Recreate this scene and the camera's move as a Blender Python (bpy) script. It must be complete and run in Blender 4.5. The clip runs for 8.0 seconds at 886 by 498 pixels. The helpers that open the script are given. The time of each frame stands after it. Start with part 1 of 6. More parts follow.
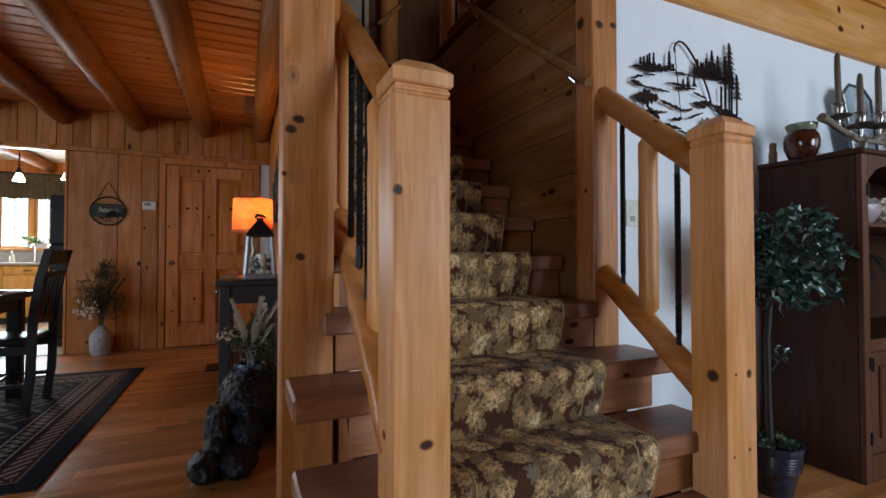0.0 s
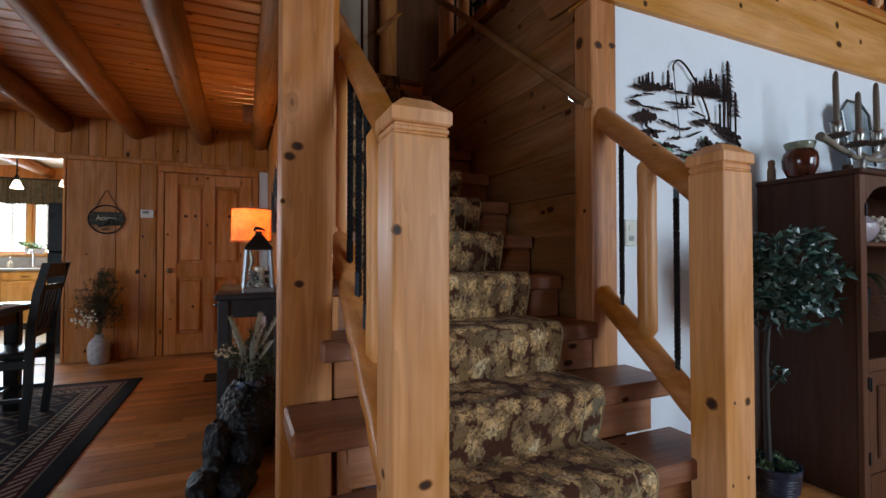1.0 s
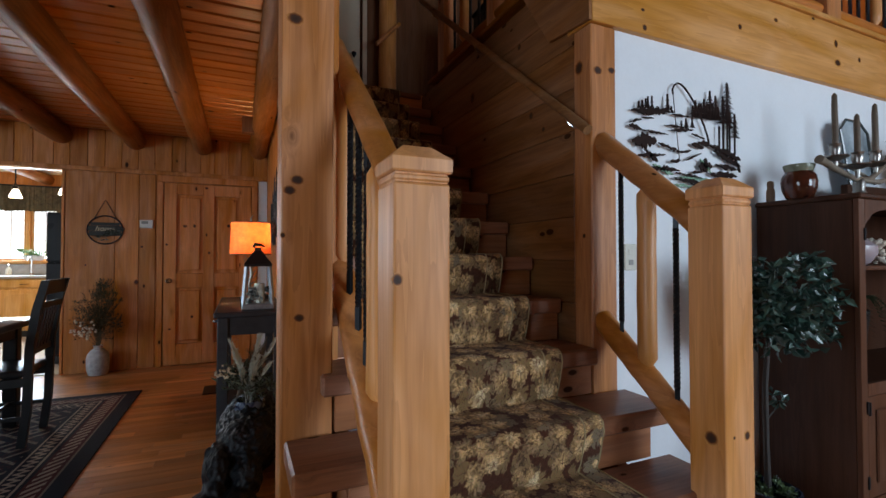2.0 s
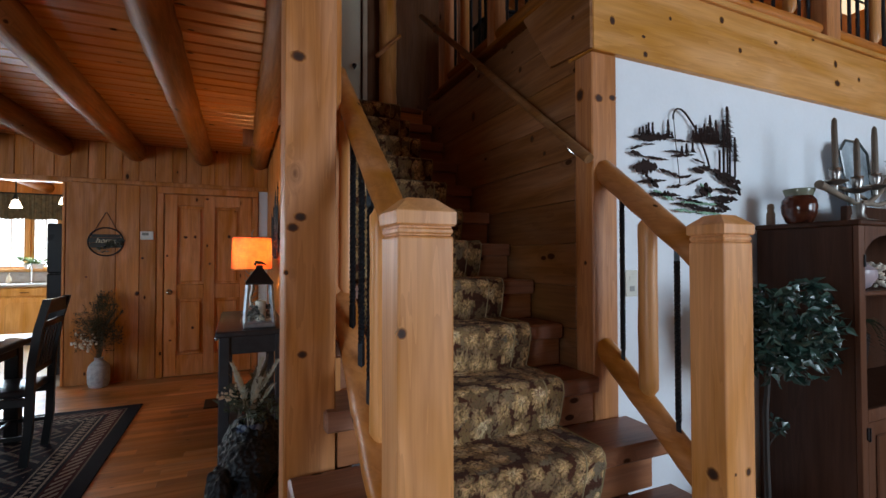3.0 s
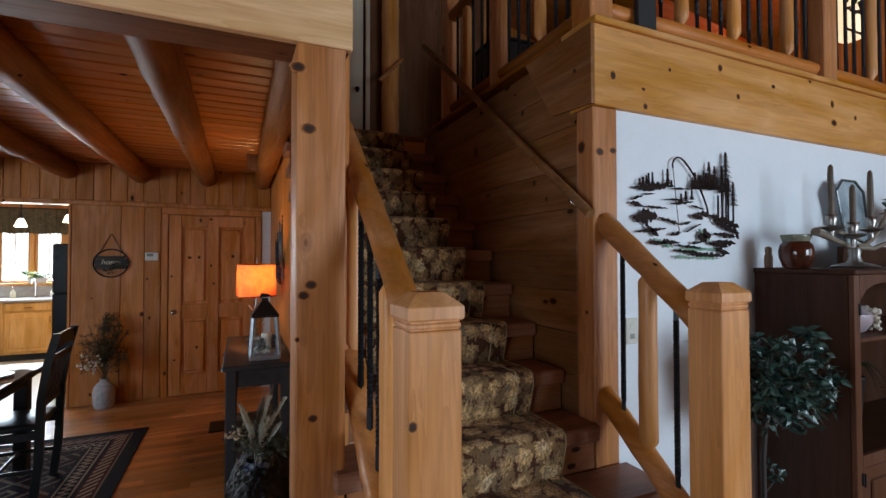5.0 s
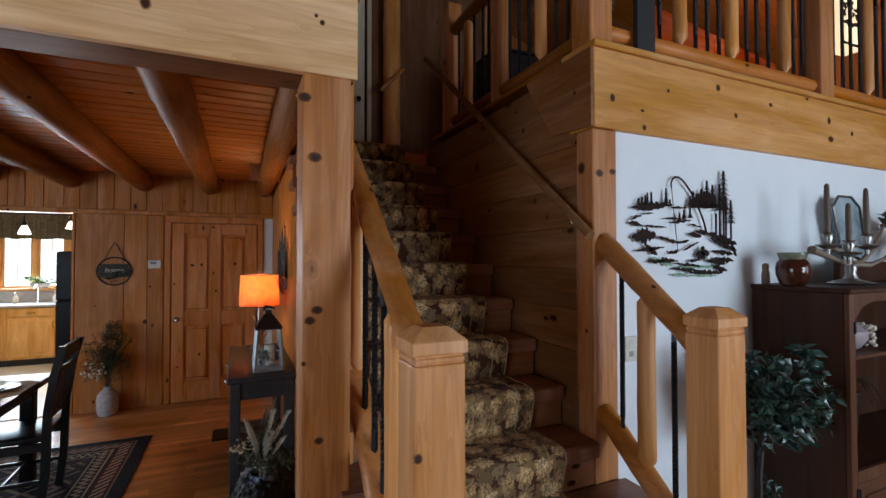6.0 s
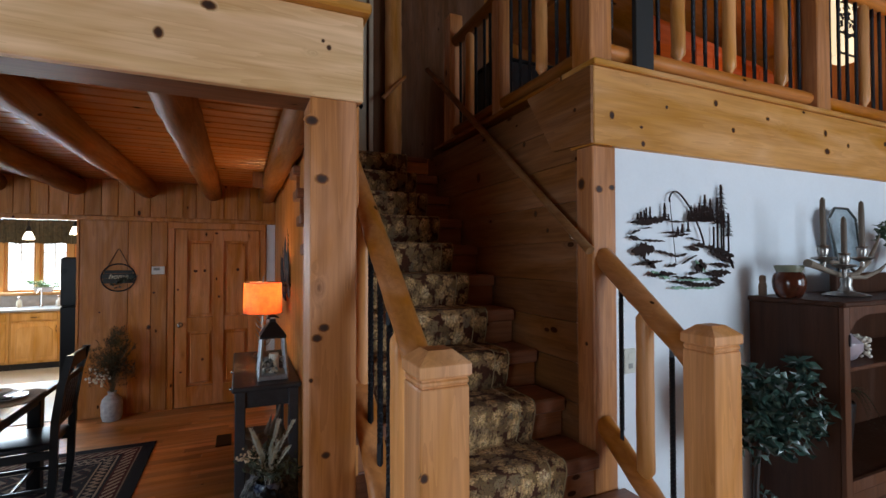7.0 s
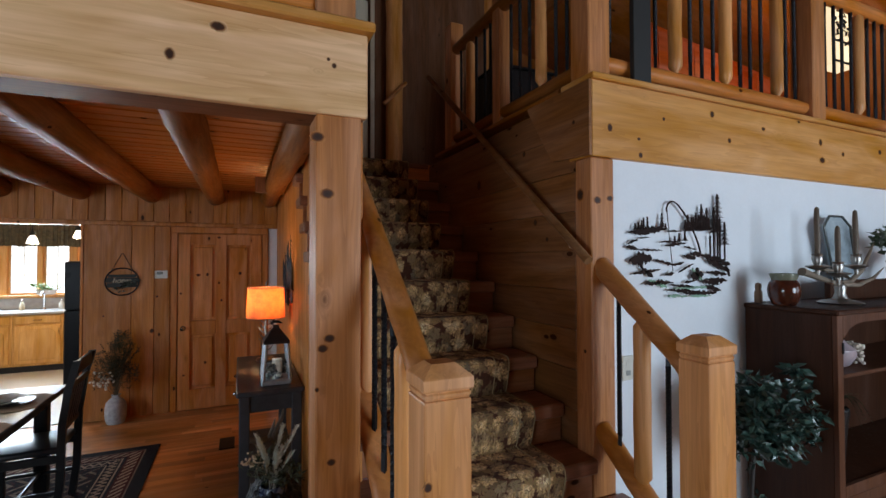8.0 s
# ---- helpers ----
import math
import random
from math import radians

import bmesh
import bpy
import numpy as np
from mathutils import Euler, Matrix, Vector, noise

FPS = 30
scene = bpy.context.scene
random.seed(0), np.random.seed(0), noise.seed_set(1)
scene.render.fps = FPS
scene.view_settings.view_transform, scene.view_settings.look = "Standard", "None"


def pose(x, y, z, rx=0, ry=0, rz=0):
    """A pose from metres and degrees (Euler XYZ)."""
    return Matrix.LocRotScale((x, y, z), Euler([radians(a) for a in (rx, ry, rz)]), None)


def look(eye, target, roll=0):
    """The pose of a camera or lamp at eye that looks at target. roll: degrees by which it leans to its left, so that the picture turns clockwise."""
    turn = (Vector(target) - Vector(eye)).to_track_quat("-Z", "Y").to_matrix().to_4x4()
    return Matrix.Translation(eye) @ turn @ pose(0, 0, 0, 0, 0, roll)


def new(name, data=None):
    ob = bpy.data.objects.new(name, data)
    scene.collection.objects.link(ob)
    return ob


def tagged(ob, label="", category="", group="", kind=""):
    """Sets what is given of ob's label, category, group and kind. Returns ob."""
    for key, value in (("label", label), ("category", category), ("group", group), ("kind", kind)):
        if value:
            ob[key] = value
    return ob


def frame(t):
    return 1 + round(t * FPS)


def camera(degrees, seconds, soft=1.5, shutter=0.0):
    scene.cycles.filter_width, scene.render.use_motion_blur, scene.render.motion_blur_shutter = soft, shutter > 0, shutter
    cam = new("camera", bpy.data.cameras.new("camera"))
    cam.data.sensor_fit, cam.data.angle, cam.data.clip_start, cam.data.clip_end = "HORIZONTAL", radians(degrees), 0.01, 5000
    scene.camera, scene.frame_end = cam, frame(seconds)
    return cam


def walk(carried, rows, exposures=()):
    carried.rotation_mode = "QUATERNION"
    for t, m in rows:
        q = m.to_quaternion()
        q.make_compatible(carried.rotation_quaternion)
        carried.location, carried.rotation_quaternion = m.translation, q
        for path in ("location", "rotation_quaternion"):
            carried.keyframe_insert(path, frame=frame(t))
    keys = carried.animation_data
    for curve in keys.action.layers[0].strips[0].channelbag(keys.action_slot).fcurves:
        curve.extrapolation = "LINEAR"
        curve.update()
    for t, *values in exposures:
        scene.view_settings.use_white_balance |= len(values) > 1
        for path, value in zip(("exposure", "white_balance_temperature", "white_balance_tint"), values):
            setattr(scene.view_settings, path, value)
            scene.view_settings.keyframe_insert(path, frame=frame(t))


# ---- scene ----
cam = camera(88.1, 8.0)
METRES, EYE, TILT, LEAN, TURN = 0.796, 0.993, 1.1, 0.0, -23.6
ROWS = [
    (0.0, 0.0, 0.0, 0.0, 0.0, -0.0, 0.0),
    (0.5, -0.0002, 0.0012, 0.0519, -0.08, 0.01, -0.01),
    (1.0, -0.0008, 0.0017, 0.1115, -0.15, 0.01, -0.02),
    (1.5, -0.0015, 0.0019, 0.1782, -0.21, 0.01, -0.02),
    (3.0, -0.0168, -0.0075, 0.3996, -0.32, 0.04, 0.05),
    (3.5, -0.0255, -0.0176, 0.4754, -0.31, 0.05, 0.07),
    (4.0, -0.0334, -0.0308, 0.5485, -0.31, 0.05, 0.07),
    (4.5, -0.0383, -0.047, 0.6174, -0.32, 0.07, 0.08),
    (6.0, -0.0567, -0.1111, 0.7964, -0.33, 0.04, 0.05),
    (6.5, -0.0651, -0.1362, 0.8429, -0.32, 0.04, 0.07),
    (7.0, -0.0729, -0.1644, 0.8824, -0.32, 0.04, 0.07),
    (7.5, -0.0791, -0.1935, 0.9141, -0.33, 0.04, 0.08),
    (8.0, -0.0834, -0.2224, 0.9408, -0.33, 0.04, 0.09),
]
walk(cam, [(t, pose(0, 0, EYE, TILT, LEAN, TURN) @ pose(METRES * x, METRES * y, METRES * z, 90 + pitch, roll, yaw)) for t, x, y, z, yaw, pitch, roll in ROWS])

# ---------------------------------------------------------------- light
world = bpy.data.worlds.new("sky")
scene.world = world
world.use_nodes = True
wn = world.node_tree
sky = wn.nodes.new("ShaderNodeTexSky")
sky.sky_type = "NISHITA"
sky.sun_disc = False
sky.sun_elevation, sky.sun_rotation = radians(38), radians(200)
bgn = wn.nodes["Background"]
bgn.inputs["Strength"].default_value = 0.12
wn.links.new(sky.outputs["Color"], bgn.inputs["Color"])

sun_data = bpy.data.lights.new("sun", "SUN")
sun_data.energy, sun_data.angle, sun_data.color = 2.0, radians(0.6), (1.0, 0.94, 0.85)
sun = new("sun", sun_data)
sun.matrix_world = look((-3, 18, 16), (0, 0, 0))


def area_lamp(name, eye, target, w, h, watts, colour):
    d = bpy.data.lights.new(name, "AREA")
    d.shape, d.size, d.size_y, d.energy, d.color = "RECTANGLE", w, h, watts, colour
    ob = new(name, d)
    ob.matrix_world = look(eye, target)
    return ob


def point_lamp(name, eye, watts, colour, radius=0.04):
    d = bpy.data.lights.new(name, "POINT")
    d.energy, d.color, d.shadow_soft_size = watts, colour, radius
    ob = new(name, d)
    ob.location = eye
    return ob


DAY = (0.66, 0.83, 1.0)
area_lamp("great_window_light", (3.75, -4.35, 1.75), (2.0, 0, 1.6), 2.2, 2.1, 228, DAY)
area_lamp("west_window_light", (-3.75, -1.2, 1.3), (0.4, 0.2, 1.1), 1.8, 1.6, 82, DAY)
area_lamp("side_window_light", (5.05, -1.6, 1.7), (0, -1.0, 1.5), 1.8, 1.5, 25, DAY)
area_lamp("dining_window_light", (-3.75, 3.6, 1.40), (-0.5, 3.6, 0.0), 1.5, 1.2, 38, DAY)
area_lamp("kitchen_window_light", (-3.6, 9.3, 1.6), (-3.2, 6, 0.6), 1.7, 0.9, 110, DAY)

# ---------------------------------------------------------------- materials


def mat(name):
    m = bpy.data.materials.new(name)
    m.use_nodes = True
    nt = m.node_tree
    return m, nt, nt.nodes["Principled BSDF"]


def nd(nt, kind, **kw):
    n = nt.nodes.new(kind)
    for k, v in kw.items():
        n.inputs[k].default_value = v
    return n


def ramp(nt, fac, stops):
    r = nt.nodes.new("ShaderNodeValToRGB")
    while len(r.color_ramp.elements) < len(stops):
        r.color_ramp.elements.new(0.5)
    for e, (p, c) in zip(r.color_ramp.elements, stops):
        e.position, e.color = p, (*c, 1)
    nt.links.new(fac, r.inputs["Fac"])
    return r.outputs["Color"]


def mixc(nt, fac, a, b, mode="MIX"):
    n = nt.nodes.new("ShaderNodeMix")
    n.data_type, n.blend_type = "RGBA", mode
    for sock, val in ((n.inputs[0], fac), (n.inputs[6], a), (n.inputs[7], b)):
        if isinstance(val, (int, float)):
            sock.default_value = val
        elif isinstance(val, tuple):
            sock.default_value = (*val, 1)
        else:
            nt.links.new(val, sock)
    return n.outputs[2]


def maths(nt, op, a, b=0.0):
    n = nt.nodes.new("ShaderNodeMath")
    n.operation = op
    for i, v in enumerate((a, b)):
        if isinstance(v, (int, float)):
            n.inputs[i].default_value = v
        else:
            nt.links.new(v, n.inputs[i])
    return n.outputs[0]


def bump(nt, bsdf, height, strength, distance=0.004):
    b = nd(nt, "ShaderNodeBump", Strength=strength, Distance=distance)
    nt.links.new(height, b.inputs["Height"])
    nt.links.new(b.outputs["Normal"], bsdf.inputs["Normal"])


def pine(name, axis, light, dark, knot=(0.045, 0.016, 0.007), rough=0.42, knots=1.0, gloss=0.25, vary=0.16, scale=1.0):
    """Varnished knotty pine with its grain along one axis."""
    m, nt, b = mat(name)
    tc = nt.nodes.new("ShaderNodeTexCoord")
    info = nt.nodes.new("ShaderNodeObjectInfo")
    off = nd(nt, "ShaderNodeVectorMath")
    off.operation = "MULTIPLY_ADD"
    nt.links.new(info.outputs["Random"], off.inputs[0])
    off.inputs[1].default_value = (13.1, 7.7, 9.3)
    nt.links.new(tc.outputs["Object"], off.inputs[2])
    long, across = 0.9 * scale, 16 * scale
    mp = nt.nodes.new("ShaderNodeMapping")
    mp.inputs["Scale"].default_value = [long if a == axis else across for a in "xyz"]
    nt.links.new(off.outputs[0], mp.inputs["Vector"])
    mk = nt.nodes.new("ShaderNodeMapping")
    mk.inputs["Scale"].default_value = [4.6 * scale if a == axis else 9.0 * scale for a in "xyz"]
    nt.links.new(off.outputs[0], mk.inputs["Vector"])
    vor = nd(nt, "ShaderNodeTexVoronoi", Scale=1.0)
    nt.links.new(mk.outputs[0], vor.inputs["Vector"])
    sep = nt.nodes.new("ShaderNodeSeparateColor")
    nt.links.new(vor.outputs["Color"], sep.inputs[0])
    gate = maths(nt, "LESS_THAN", sep.outputs[0], 0.95 * knots)
    near = maths(nt, "MULTIPLY", maths(nt, "SUBTRACT", 1.0, maths(nt, "MINIMUM", maths(nt, "MULTIPLY", vor.outputs["Distance"], maths(nt, "ADD", 2.3, maths(nt, "MULTIPLY", sep.outputs[1], 2.6))), 1.0)), gate)
    core = nt.nodes.new("ShaderNodeMapRange")
    core.interpolation_type = "SMOOTHSTEP"
    core.inputs["From Min"].default_value, core.inputs["From Max"].default_value = 0.62, 0.75
    nt.links.new(near, core.inputs["Value"])
    halo = maths(nt, "POWER", near, 2.2)
    warp = nd(nt, "ShaderNodeVectorMath")
    warp.operation = "MULTIPLY_ADD"
    nt.links.new(halo, warp.inputs[0])
    warp.inputs[1].default_value = (1.6, 1.6, 1.6)
    nt.links.new(mp.outputs[0], warp.inputs[2])
    g1 = nd(nt, "ShaderNodeTexNoise", Scale=1.0, Detail=3.0, Roughness=0.55, Distortion=0.5)
    nt.links.new(warp.outputs[0], g1.inputs["Vector"])
    g2 = nd(nt, "ShaderNodeTexNoise", Scale=5.0, Detail=3.0, Roughness=0.65)
    nt.links.new(warp.outputs[0], g2.inputs["Vector"])
    rings = maths(nt, "FRACT", maths(nt, "MULTIPLY", g1.outputs["Fac"], 5.0))
    mixd = maths(nt, "ADD", maths(nt, "MULTIPLY", rings, 0.16), maths(nt, "ADD", maths(nt, "MULTIPLY", g1.outputs["Fac"], 0.5), maths(nt, "MULTIPLY", g2.outputs["Fac"], 0.35)))
    col = ramp(nt, mixd, [(0.38, light), (0.74, dark)])
    col = mixc(nt, maths(nt, "MULTIPLY", halo, 0.55), col, tuple(0.5 * c for c in dark))
    col = mixc(nt, core.outputs[0], col, knot)
    shift = maths(nt, "ADD", 1.0 - vary, maths(nt, "MULTIPLY", info.outputs["Random"], 2 * vary))
    isl = nt.nodes.new("ShaderNodeNewGeometry")
    shift = maths(nt, "MULTIPLY", shift, maths(nt, "ADD", 1.0 - vary, maths(nt, "MULTIPLY", isl.outputs["Random Per Island"], 2 * vary)))
    mc = nt.nodes.new("ShaderNodeMapping")
    mc.inputs["Scale"].default_value = [1.6 if a == axis else 7.0 for a in "xyz"]
    nt.links.new(off.outputs[0], mc.inputs["Vector"])
    g3 = nd(nt, "ShaderNodeTexNoise", Scale=1.0, Detail=2.0, Roughness=0.5, Distortion=0.8)
    nt.links.new(mc.outputs[0], g3.inputs["Vector"])
    shift = maths(nt, "MULTIPLY", shift, maths(nt, "ADD", 0.66, maths(nt, "MULTIPLY", g3.outputs["Fac"], 0.68)))
    hs = nt.nodes.new("ShaderNodeHueSaturation")
    nt.links.new(shift, hs.inputs["Value"])
    nt.links.new(maths(nt, "SUBTRACT", 1.20, maths(nt, "MULTIPLY", g3.outputs["Fac"], 0.40)), hs.inputs["Saturation"])
    nt.links.new(col, hs.inputs["Color"])
    nt.links.new(hs.outputs[0], b.inputs["Base Color"])
    rr = maths(nt, "ADD", rough - 0.08, maths(nt, "MULTIPLY", g2.outputs["Fac"], 0.18))
    nt.links.new(rr, b.inputs["Roughness"])
    nt.links.new(maths(nt, "MULTIPLY", maths(nt, "SUBTRACT", 1.0, maths(nt, "MULTIPLY", core.outputs[0], 0.85)), gloss * 1.4), b.inputs["Specular IOR Level"])
    bump(nt, b, maths(nt, "SUBTRACT", mixd, maths(nt, "MULTIPLY", core.outputs[0], 0.4)), 0.2)
    return m


def plain(name, colour, rough=0.5, metal=0.0, vary=0.12, scale=30.0, relief=0.08, spec=0.5):
    """A surface of one colour, mottled at two scales."""
    m, nt, b = mat(name)
    tc = nt.nodes.new("ShaderNodeTexCoord")
    n1 = nd(nt, "ShaderNodeTexNoise", Scale=scale, Detail=4.0, Roughness=0.6)
    n2 = nd(nt, "ShaderNodeTexNoise", Scale=scale * 0.12, Detail=2.0)
    for n in (n1, n2):
        nt.links.new(tc.outputs["Object"], n.inputs["Vector"])
    f = maths(nt, "ADD", maths(nt, "MULTIPLY", n1.outputs["Fac"], 0.5), maths(nt, "MULTIPLY", n2.outputs["Fac"], 0.5))
    lo, hi = tuple(c * (1 - vary) for c in colour), tuple(min(1, c * (1 + vary)) for c in colour)
    nt.links.new(ramp(nt, f, [(0.3, lo), (0.7, hi)]), b.inputs["Base Color"])
    nt.links.new(maths(nt, "ADD", rough - 0.06, maths(nt, "MULTIPLY", n2.outputs["Fac"], 0.12)), b.inputs["Roughness"])
    b.inputs["Metallic"].default_value = metal
    b.inputs["Specular IOR Level"].default_value = spec
    bump(nt, b, n1.outputs["Fac"], relief, 0.002)
    return m


def glow(name, colour, strength):
    m, nt, b = mat(name)
    b.inputs["Base Color"].default_value = (*colour, 1)
    b.inputs["Emission Color"].default_value = (*colour, 1)
    b.inputs["Emission Strength"].default_value = strength
    return m


def glass(name, colour=(0.95, 0.98, 0.97)):
    m, nt, b = mat(name)
    b.inputs["Base Color"].default_value = (*colour, 1)
    b.inputs["Roughness"].default_value = 0.03
    b.inputs["Transmission Weight"].default_value = 1.0
    b.inputs["IOR"].default_value = 1.1
    return m


NEWEL = pine("pale_pine_upright", "z", (0.69, 0.312, 0.112), (0.48, 0.195, 0.066), knots=0.0, vary=0.05)
POST = pine("aged_pine_upright", "z", (0.56, 0.228, 0.080), (0.31, 0.110, 0.036), knots=0.25, vary=0.06)
BEAM_X = pine("yellow_pine_beam", "x", (0.61, 0.285, 0.075), (0.44, 0.186, 0.042), knots=0.12, vary=0.05)
BEAM_PALE = pine("pale_pine_beam", "x", (0.764, 0.475, 0.249), (0.589, 0.318, 0.142), knots=0.12, vary=0.05, rough=0.5, gloss=0.1)
LOG_X = pine("honey_log_lengthwise", "x", (0.590, 0.207, 0.048), (0.386, 0.124, 0.026), knots=0.5, rough=0.36)
# Half as bright as the other honey logs: ceiling shade put into the colour.
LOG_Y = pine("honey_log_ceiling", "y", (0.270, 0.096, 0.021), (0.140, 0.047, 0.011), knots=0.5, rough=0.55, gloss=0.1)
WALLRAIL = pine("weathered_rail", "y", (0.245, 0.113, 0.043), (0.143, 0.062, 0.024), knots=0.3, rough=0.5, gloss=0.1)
LOG_Z = pine("honey_log_upright", "z", (0.654, 0.296, 0.096), (0.458, 0.179, 0.051), knots=0.25, rough=0.36)
RAIL = pine("rubbed_log_rail", "y", (0.50, 0.192, 0.054), (0.335, 0.117, 0.031), knots=0.5, rough=0.3)
# Pine with the stairwell's shade put into its colour.
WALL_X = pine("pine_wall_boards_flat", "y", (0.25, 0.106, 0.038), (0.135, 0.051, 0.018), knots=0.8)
WALL_Z = pine("pine_wall_boards_upright", "z", (0.57, 0.222, 0.056), (0.345, 0.122, 0.028), knots=0.4)
DOOR = pine("pine_door", "z", (0.64, 0.245, 0.068), (0.43, 0.150, 0.039), knots=0.25, vary=0.06)
CEIL = pine("pine_ceiling_boards", "x", (0.58, 0.205, 0.042), (0.39, 0.125, 0.024), knots=0.6, rough=0.3, gloss=0.5)
FLOOR = pine("oiled_floor_planks", "x", (0.577, 0.241, 0.075), (0.371, 0.140, 0.040), knots=0.15, rough=0.3, gloss=0.4, vary=0.3)
TREAD = pine("stained_tread", "x", (0.30, 0.125, 0.066), (0.165, 0.064, 0.033), knots=0.5, rough=0.38, vary=0.08)
RISER = pine("stained_riser", "x", (0.36, 0.140, 0.060), (0.215, 0.078, 0.032), knots=0.8, vary=0.08)
WALNUT = pine("dark_brown_cabinet_wood", "z", (0.058, 0.022, 0.011), (0.030, 0.011, 0.006), knots=0.0, rough=0.45, vary=0.05, gloss=0.1)
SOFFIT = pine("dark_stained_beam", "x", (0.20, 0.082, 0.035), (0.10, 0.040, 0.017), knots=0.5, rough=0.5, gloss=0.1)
# Dark to cut bounce from the unseen room shell; the landing wall shares it.
SHELL = pine("dark_log_wall", "z", (0.210, 0.091, 0.043), (0.115, 0.050, 0.024), knots=0.3, gloss=0.1)
OAK = pine("honey_oak_cabinet", "z", (0.618, 0.347, 0.101), (0.474, 0.246, 0.066), knots=0.0, vary=0.05)
# Red glow of the loft lamp on pine, put into the wood colour.
RED_LIT_PINE = pine("red_stained_wall", "x", (0.567, 0.099, 0.018), (0.408, 0.063, 0.013), knots=0.3, vary=0.05)
WHITE = plain("white_painted_plaster", (0.76, 0.79, 0.83), 0.7, vary=0.03, scale=60, relief=0.12)
CREAM = plain("cream_painted_plaster", (0.74, 0.66, 0.50), 0.7, vary=0.04, scale=60)
IRON = plain("black_wrought_iron", (0.014, 0.016, 0.02), 0.42, 0.6, relief=0.2)
BLACK = plain("black_painted_wood", (0.009, 0.009, 0.010), 0.38, vary=0.3, scale=40, spec=0.3)


def knot_wood(name, edge):
    """A knot that is dark in its middle and runs out into the wood round it."""
    m, nt, b = mat(name)
    tc = nt.nodes.new("ShaderNodeTexCoord")
    nz = nd(nt, "ShaderNodeTexNoise", Scale=70.0, Detail=3.0)
    nt.links.new(tc.outputs["Object"], nz.inputs["Vector"])
    off = nd(nt, "ShaderNodeVectorMath")
    off.operation = "SUBTRACT"
    nt.links.new(tc.outputs["Generated"], off.inputs[0])
    off.inputs[1].default_value = (0.5, 0.5, 0.5)
    ln = nd(nt, "ShaderNodeVectorMath")
    ln.operation = "LENGTH"
    nt.links.new(off.outputs[0], ln.inputs[0])
    d = maths(nt, "ADD", ln.outputs["Value"], maths(nt, "MULTIPLY", maths(nt, "SUBTRACT", nz.outputs["Fac"], 0.5), 0.10))
    dark = (0.45 * edge[0], 0.36 * edge[1], 0.30 * edge[2])
    nt.links.new(ramp(nt, d, [(0.50, (0.040, 0.020, 0.014)), (0.570, (0.070, 0.028, 0.015)), (0.610, dark), (0.675, edge)]), b.inputs["Base Color"])
    b.inputs["Roughness"].default_value = 0.45
    b.inputs["Specular IOR Level"].default_value = 0.22
    return m


BLACKSTEEL = plain("black_appliance_enamel", (0.006, 0.006, 0.007), 0.3, spec=0.15)

# ---------------------------------------------------------------- mesh tools


def ob_of(name, bm, material, smooth=False):
    me = bpy.data.meshes.new(name)
    bmesh.ops.recalc_face_normals(bm, faces=bm.faces)
    if smooth:
        for f in bm.faces:
            f.smooth = True
    bm.to_mesh(me)
    bm.free()
    for mm in (material if isinstance(material, (list, tuple)) else [material]):
        me.materials.append(mm)
    if smooth and smooth != 2:
        me.set_sharp_from_angle(angle=radians(40))
    return new(name, me)


def part(name, bm, material, parent=None, label="", smooth=False):
    ob = ob_of(name, bm, material, smooth)
    if parent is not None:
        ob.parent = parent
        ob.matrix_parent_inverse = parent.matrix_basis.inverted()
    if label:
        ob["label"] = label
    return ob


def thing(name, label, category, at=(0, 0, 0), group="", kind=""):
    ob = new(name)
    ob.empty_display_size = 0.05
    ob.location = at
    return tagged(ob, label, category, group, kind)


def box(x0, x1, y0, y1, z0, z1, bev=0.004, bm=None, seg=1):
    own = bmesh.new()
    v = bmesh.ops.create_cube(own, size=1.0)["verts"]
    for p in v:
        p.co = ((x0 + x1) / 2 + p.co.x * (x1 - x0), (y0 + y1) / 2 + p.co.y * (y1 - y0), (z0 + z1) / 2 + p.co.z * (z1 - z0))
    if bev:
        bmesh.ops.bevel(own, geom=own.edges[:], offset=min(bev, 0.45 * min(x1 - x0, y1 - y0, z1 - z0)), segments=seg, affect="EDGES", profile=0.5)
    return join(bm, own)


def join(bm, own):
    if bm is None:
        return own
    me = bpy.data.meshes.new("scratch")
    own.to_mesh(me)
    own.free()
    bm.from_mesh(me)
    bpy.data.meshes.remove(me)
    return bm


def prism(points, axis, a0, a1, bev=0.0, bm=None):
    """A polygon in two axes, pushed from a0 to a1 along the third."""
    own = bmesh.new()

    def put(p, a):
        return {"x": (a, p[0], p[1]), "y": (p[0], a, p[1]), "z": (p[0], p[1], a)}[axis]
    lo, hi = [own.verts.new(put(p, a0)) for p in points], [own.verts.new(put(p, a1)) for p in points]
    own.faces.new(lo), own.faces.new(hi[::-1])
    for i in range(len(points)):
        j = (i + 1) % len(points)
        own.faces.new((lo[i], lo[j], hi[j], hi[i]))
    if bev:
        bmesh.ops.bevel(own, geom=own.edges[:], offset=bev, segments=1, affect="EDGES")
    return join(bm, own)


